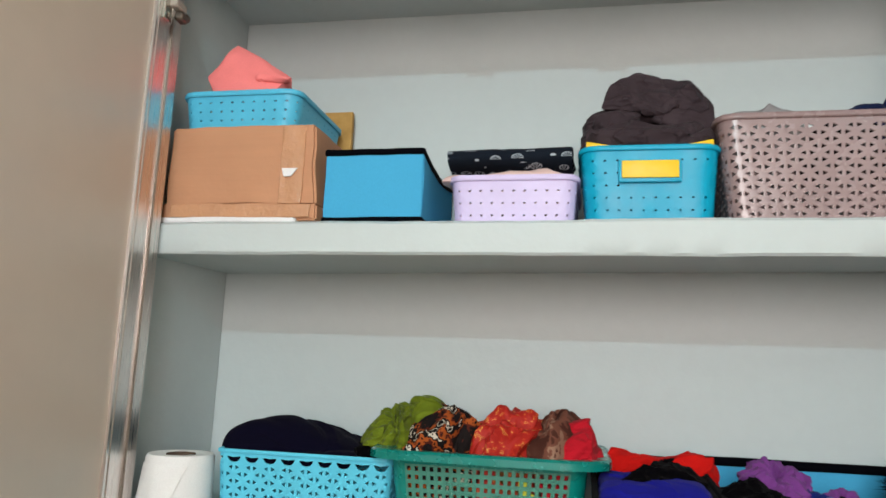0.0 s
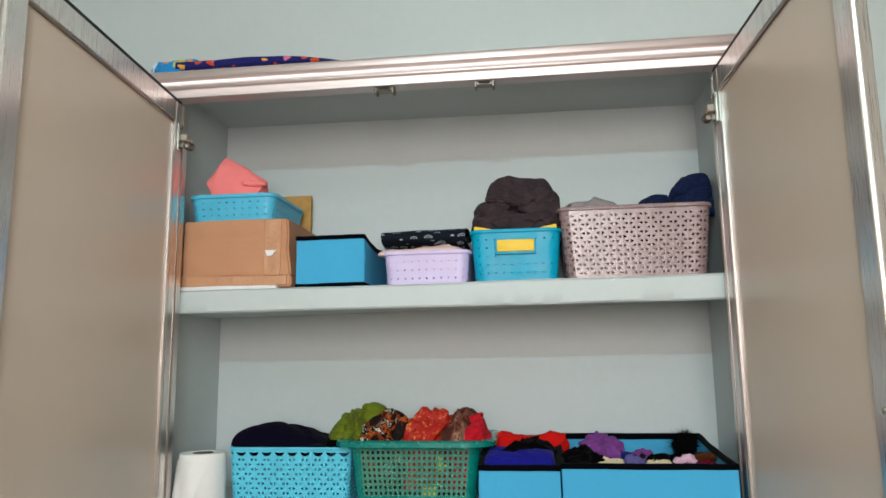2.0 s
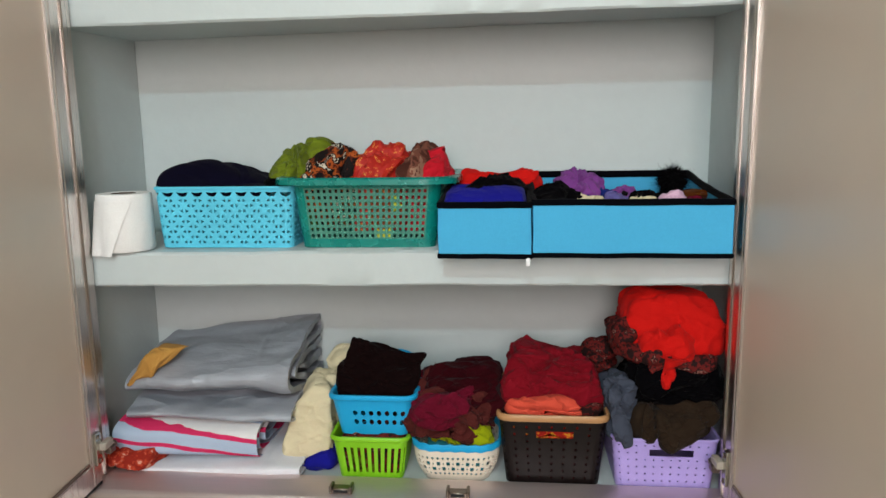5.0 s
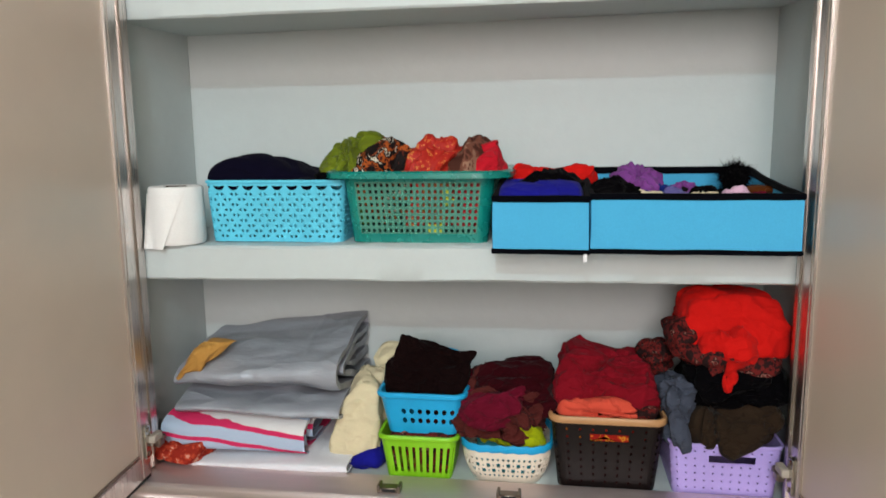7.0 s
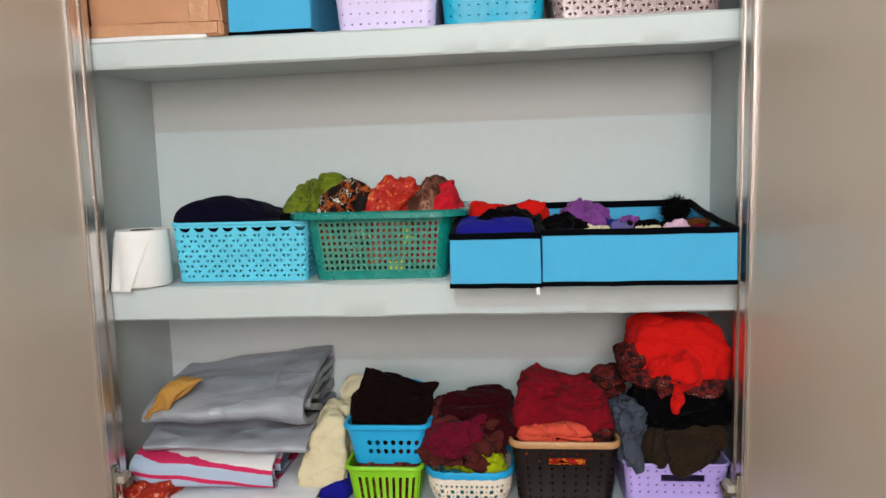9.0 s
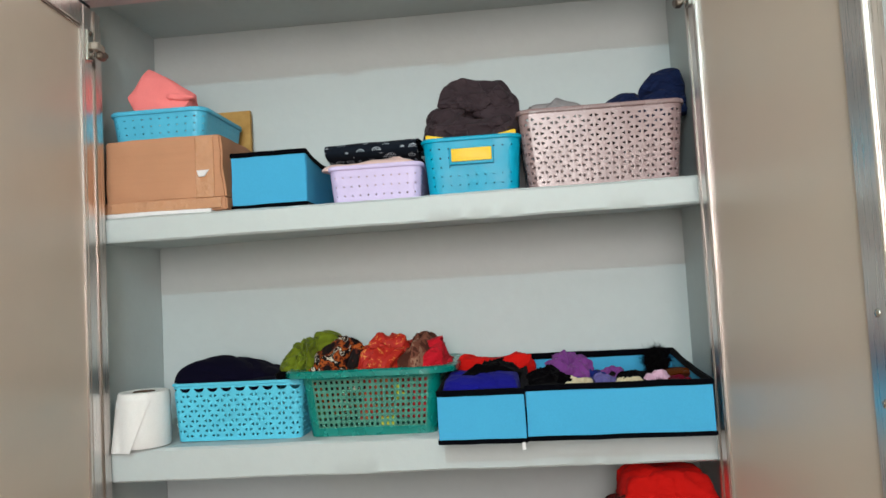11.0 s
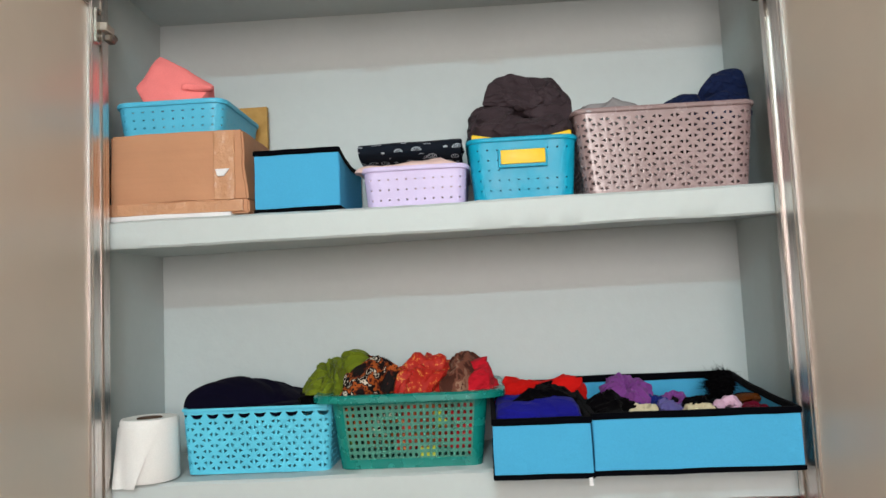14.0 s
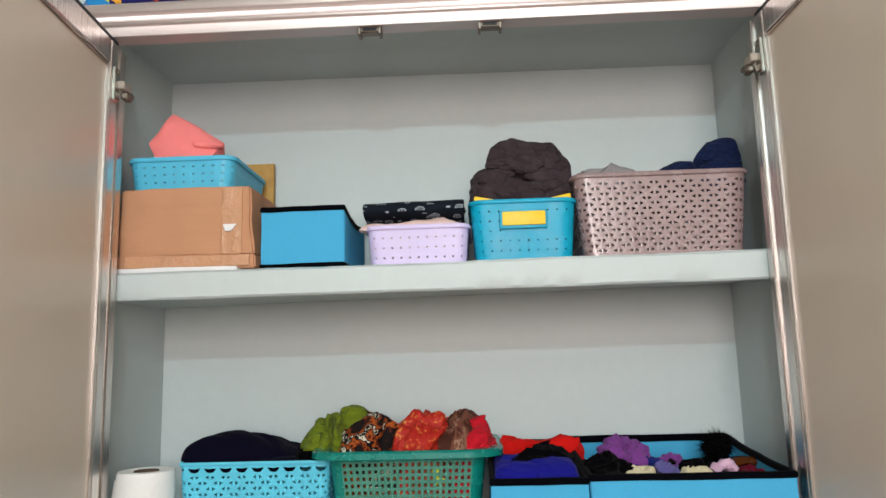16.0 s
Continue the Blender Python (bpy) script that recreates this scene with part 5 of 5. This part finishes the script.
garment("pillow_cover", "cream cotton cover standing behind the linen stack", "pillow cover", (-0.155, 0.225, Z3), (0.07, 0.09, 0.20), CREAM_C, 101, e1=0.6, fold=0.004, group="linen stack")
garment("sock", "royal blue cotton sock on the cupboard floor", "sock", (-0.178, 0.085, Z3), (0.062, 0.10, 0.036), ROYAL, 103, fold=0.004)

# clothes in and over the lower baskets
garment("handkerchief", "dark red and green cloths packed in the lime basket", "cloth", (LX, 0.075, Z3 + 0.006), (0.124, 0.122, 0.088), FLORAL, 105, hold=IN_LIME, e1=0.4, e2=0.3, fold=0.004)
garment("handkerchief", "green cotton cloth packed in the lime basket", "cloth", (LX - 0.018, 0.022, Z3 + 0.008), (0.050, 0.022, 0.074), OLIVE, 106, hold=IN_LIME, e1=0.5, e2=0.5, fold=0.002)
garment("folded_shirt", "very dark brown cotton shirt heaped on the sky-blue basket", "shirt", (-0.060, 0.088, shelf3(LX) + 0.156), (0.160, 0.130, 0.09), DK_BROWN, 108, fold=0.0032, freq=14, along=(1, 0, -0.3), folds=14, swell=0.003, sharp=40,
        hull=((-.080, -.03, .02), (-.076, -.03, .045), (-.042, -.02, .106), (-.03, .03, .100), (.06, -.01, .066), (.094, -.03, .076), (.088, -.03, .04), (.075, -.05, 0), (-.07, -.05, 0), (.07, .06, 0), (-.07, .06, 0), (-.05, .06, .07)),
        pulls=((0.088, -0.03, 0.072, 0.020, 0.014, 0, 0.016), (-0.046, -0.02, 0.108, 0.018, -0.004, 0, 0.014)), nu=170, nv=90)
bh = bmesh.new()
rows = []
for i in range(17):
    a = math.pi * i / 16
    c0 = Vector((0.045 * math.cos(a), 0.030 * math.sin(a), 0.030 * math.sin(a)))
    rows.append([bh.verts.new(c0 + Vector((0.006 * math.cos(b) * math.cos(a), 0.004 * math.sin(b), 0.006 * math.cos(b) * math.sin(a)))) for b in (0, 1.05, 2.09, 3.14, 4.19, 5.24)])
for a, b in zip(rows, rows[1:]):
    for j in range(6):
        bh.faces.new((a[j], b[j], b[(j + 1) % 6], a[(j + 1) % 6]))
for o in list(scene.objects):
    if o.name.startswith("small_basket") and "sky-blue plastic basket" in o.get("label", ""):
        hnd = part("handle", bh, SKY_BLUE, o)
        hnd.location = (0.025, 0.083, 0.085)
        break
garment("handkerchief", "teal and green cloths packed in the cream basket", "cloth", (QX, 0.070, Z3 + 0.006), (0.126, 0.118, 0.066), cloth("teal_cotton", "3C93A0", 0.6), 110, hold=IN_CREAM, e1=0.4, e2=0.4, fold=0.003)
garment("folded_cloth", "lime yellow cotton cloth in the cream basket", "cloth", (0.112, 0.068, shelf3(QX) + 0.062), (0.096, 0.09, 0.044), LIME_C, 112, hold=IN_CREAM, e1=0.6, e2=0.5, fold=0.004, freq=24,
        pulls=((0.03, -0.04, 0.04, 0.03, 0.004, -0.006, 0.010),))
garment("folded_shirt", "russet brown cotton top spilling over the cream basket", "shirt", (0.100, 0.065, shelf3(QX) + 0.086), (0.160, 0.14, 0.090), RUSSET, 114, e1=0.7, e2=0.55, fold=0.007, folds=36, spread=0.8, freq=22, along=(1, 0, -0.4),
        pulls=((0.02, -0.07, 0.03, 0.04, 0.008, -0.014, -0.020), (-0.07, -0.05, 0.04, 0.04, -0.012, -0.008, 0)), nu=150, nv=76)
garment("folded_shirt", "maroon cotton top heaped on the cream basket", "shirt", (0.110, 0.085, shelf3(QX) + 0.128), (0.150, 0.16, 0.088), MAROON, 117, fold=0.005, freq=18, along=(1, 0, 0.15), folds=24, swell=0.006, sharp=14,
        hull=((-.075, -.05, 0), (-.070, -.04, .055), (-.05, -.03, .070), (.05, -.03, .090), (.068, -.03, .092), (.074, -.04, .07), (.078, -.06, 0), (-.06, .07, .06), (.06, .07, .085), (-.07, .07, 0), (.07, .07, 0), (0, -.085, 0), (0, -.075, .05)), nu=170, nv=90)
garment("scarf", "raspberry cotton scarf wound between maroon tops", "scarf", (0.078, 0.062, shelf3(QX) + 0.118), (0.105, 0.13, 0.070), PLUM, 119, e1=0.8, e2=0.6, fold=0.006, folds=30, spread=0.8, freq=22, along=(1, 0, 0.2))
garment("dupatta", "orange and red printed cloth filling the brown basket", "cloth", (BX - 0.005, 0.110, Z3 + 0.085), (0.165, 0.212, 0.046), FIRE, 121, hold=IN_BROWN, e1=0.35, e2=0.3, fold=0.003)
garment("folded_shirt", "dark wine cotton clothes filling the brown basket", "shirt", (BX, 0.110, Z3 + 0.004), (0.172, 0.215, 0.088), MAROON, 122, hold=IN_BROWN, e1=0.3, e2=0.25, fold=0.002)
garment("folded_shirt", "coral orange cotton top in the brown basket", "shirt", (0.278, 0.106, shelf3(BX) + 0.112), (0.172, 0.186, 0.058), PEACH, 123, hold=IN_BROWN, e1=0.6, e2=0.4, fold=0.005, freq=16, along=(1, 0, -0.3), wedge=(-0.25, 0))
garment("handkerchief", "black and red printed cloth in the brown basket", "cloth", (0.362, 0.095, shelf3(BX) + 0.100), (0.056, 0.15, 0.060), FLORAL, 125, hold=IN_BROWN, e1=0.6, fold=0.004)
garment("folded_shirt", "wine red cotton top heaped on the brown basket", "shirt", (0.290, 0.105, shelf3(BX) + 0.150), (0.20, 0.19, 0.096), WINE, 127, fold=0.005, freq=16, along=(1, 0, 0.12), folds=24, swell=0.007, sharp=12,
        hull=((-.100, -.05, .02), (-.086, -.05, .056), (-.056, -.03, .100), (-.02, -.02, .102), (.05, -.03, .086), (.088, -.03, .064), (.100, -.04, .03), (.095, -.07, 0), (-.09, -.08, 0), (-.06, .08, .09), (.08, .08, .06), (-.09, .09, 0), (.09, .09, 0)), nu=170, nv=90)
garment("folded_trousers", "umber brown cotton trousers drooping over the violet basket", "trousers", (0.522, 0.095, shelf3(VX) + 0.082), (0.165, 0.20, 0.092), UMBER, 131, e1=0.65, e2=0.5, fold=0.007, freq=18, along=(0.4, 0, 1),
        pulls=((-0.015, -0.10, 0.03, 0.035, 0, -0.030, -0.018), (0.05, -0.10, 0.06, 0.05, 0.01, -0.006, 0.014)), nu=150, nv=76)
garment("scarf", "slate grey cotton scarf hanging at the side of the violet basket", "scarf", (0.418, 0.055, shelf3(VX) + 0.086), (0.052, 0.13, 0.118), SLATE, 134, e1=0.7, e2=0.6, fold=0.006, freq=22, along=(0.2, 0, 1),
        pulls=((0.005, -0.05, 0.02, 0.04, 0.010, -0.008, -0.012),))
garment("folded_shirt", "black cotton shirt bundled in the violet basket pile", "shirt", (0.526, 0.095, shelf3(VX) + 0.152), (0.176, 0.20, 0.105), BLACK_C, 137, e1=0.65, e2=0.5, fold=0.006, freq=16, nu=150, nv=76)
garment("scarf", "dark red printed scarf rolled under the red top", "scarf", (0.512, 0.100, shelf3(VX) + 0.228), (0.194, 0.205, 0.066), FLORAL, 140, e1=0.7, e2=0.55, fold=0.007, freq=24, along=(1, 0, 0.1), nu=150, nv=76,
        extra=[((-0.084, -0.015, 0.025), (0.042, 0.14, 0.055), 141, dict(fold=0.003, freq=28)), ((-0.122, 0.02, -0.03), (0.05, 0.10, 0.045), 143, dict(fold=0.003, freq=28))])
garment("folded_shirt", "bright red cotton top heaped on the clothes pile", "shirt", (0.520, 0.105, shelf3(VX) + 0.266), (0.164, 0.165, 0.098), RED_C, 145, fold=0.0036, folds=18, freq=15, along=(0.4, 0, 1), swell=0.006, sharp=11,
        hull=((-.080, -.07, .02), (-.085, -.04, .080), (-.07, -.05, .100), (.05, -.05, .104), (.080, -.05, .080), (.083, -.07, .01), (-.07, .07, .09), (.07, .07, .09), (-.08, .07, 0), (.08, .07, 0), (-.06, -.08, 0), (.07, -.08, 0)),
        pulls=((-0.03, -0.085, 0.01, 0.020, -0.002, -0.034, -0.080), (-0.05, -0.08, 0.05, 0.05, 0, -0.006, -0.030), (0.07, -0.05, 0.0, 0.04, 0.006, 0, -0.012)), nu=150, nv=76,
        extra=[((0.000, -0.086, -0.016), (0.120, 0.040, 0.060), 147, dict(fold=0.004, freq=20, along=(0.2, 0, 1), nu=80, nv=48)), ((-0.022, -0.110, -0.064), (0.022, 0.014, 0.078), 149, dict(fold=0.003, freq=24, along=(0.1, 0, 1), nu=60, nv=40))])

for o in list(scene.objects):
    if o.name.startswith("fabric_organiser") and "narrow" in o.get("label", ""):
        part("care_tag", uneven(fine_box(0.071, 0.078, -0.1715, -0.1700, -0.012, 0.002, 0.0004, 2), 0.001, 60, 1), PAPER, o, "small white care tag")
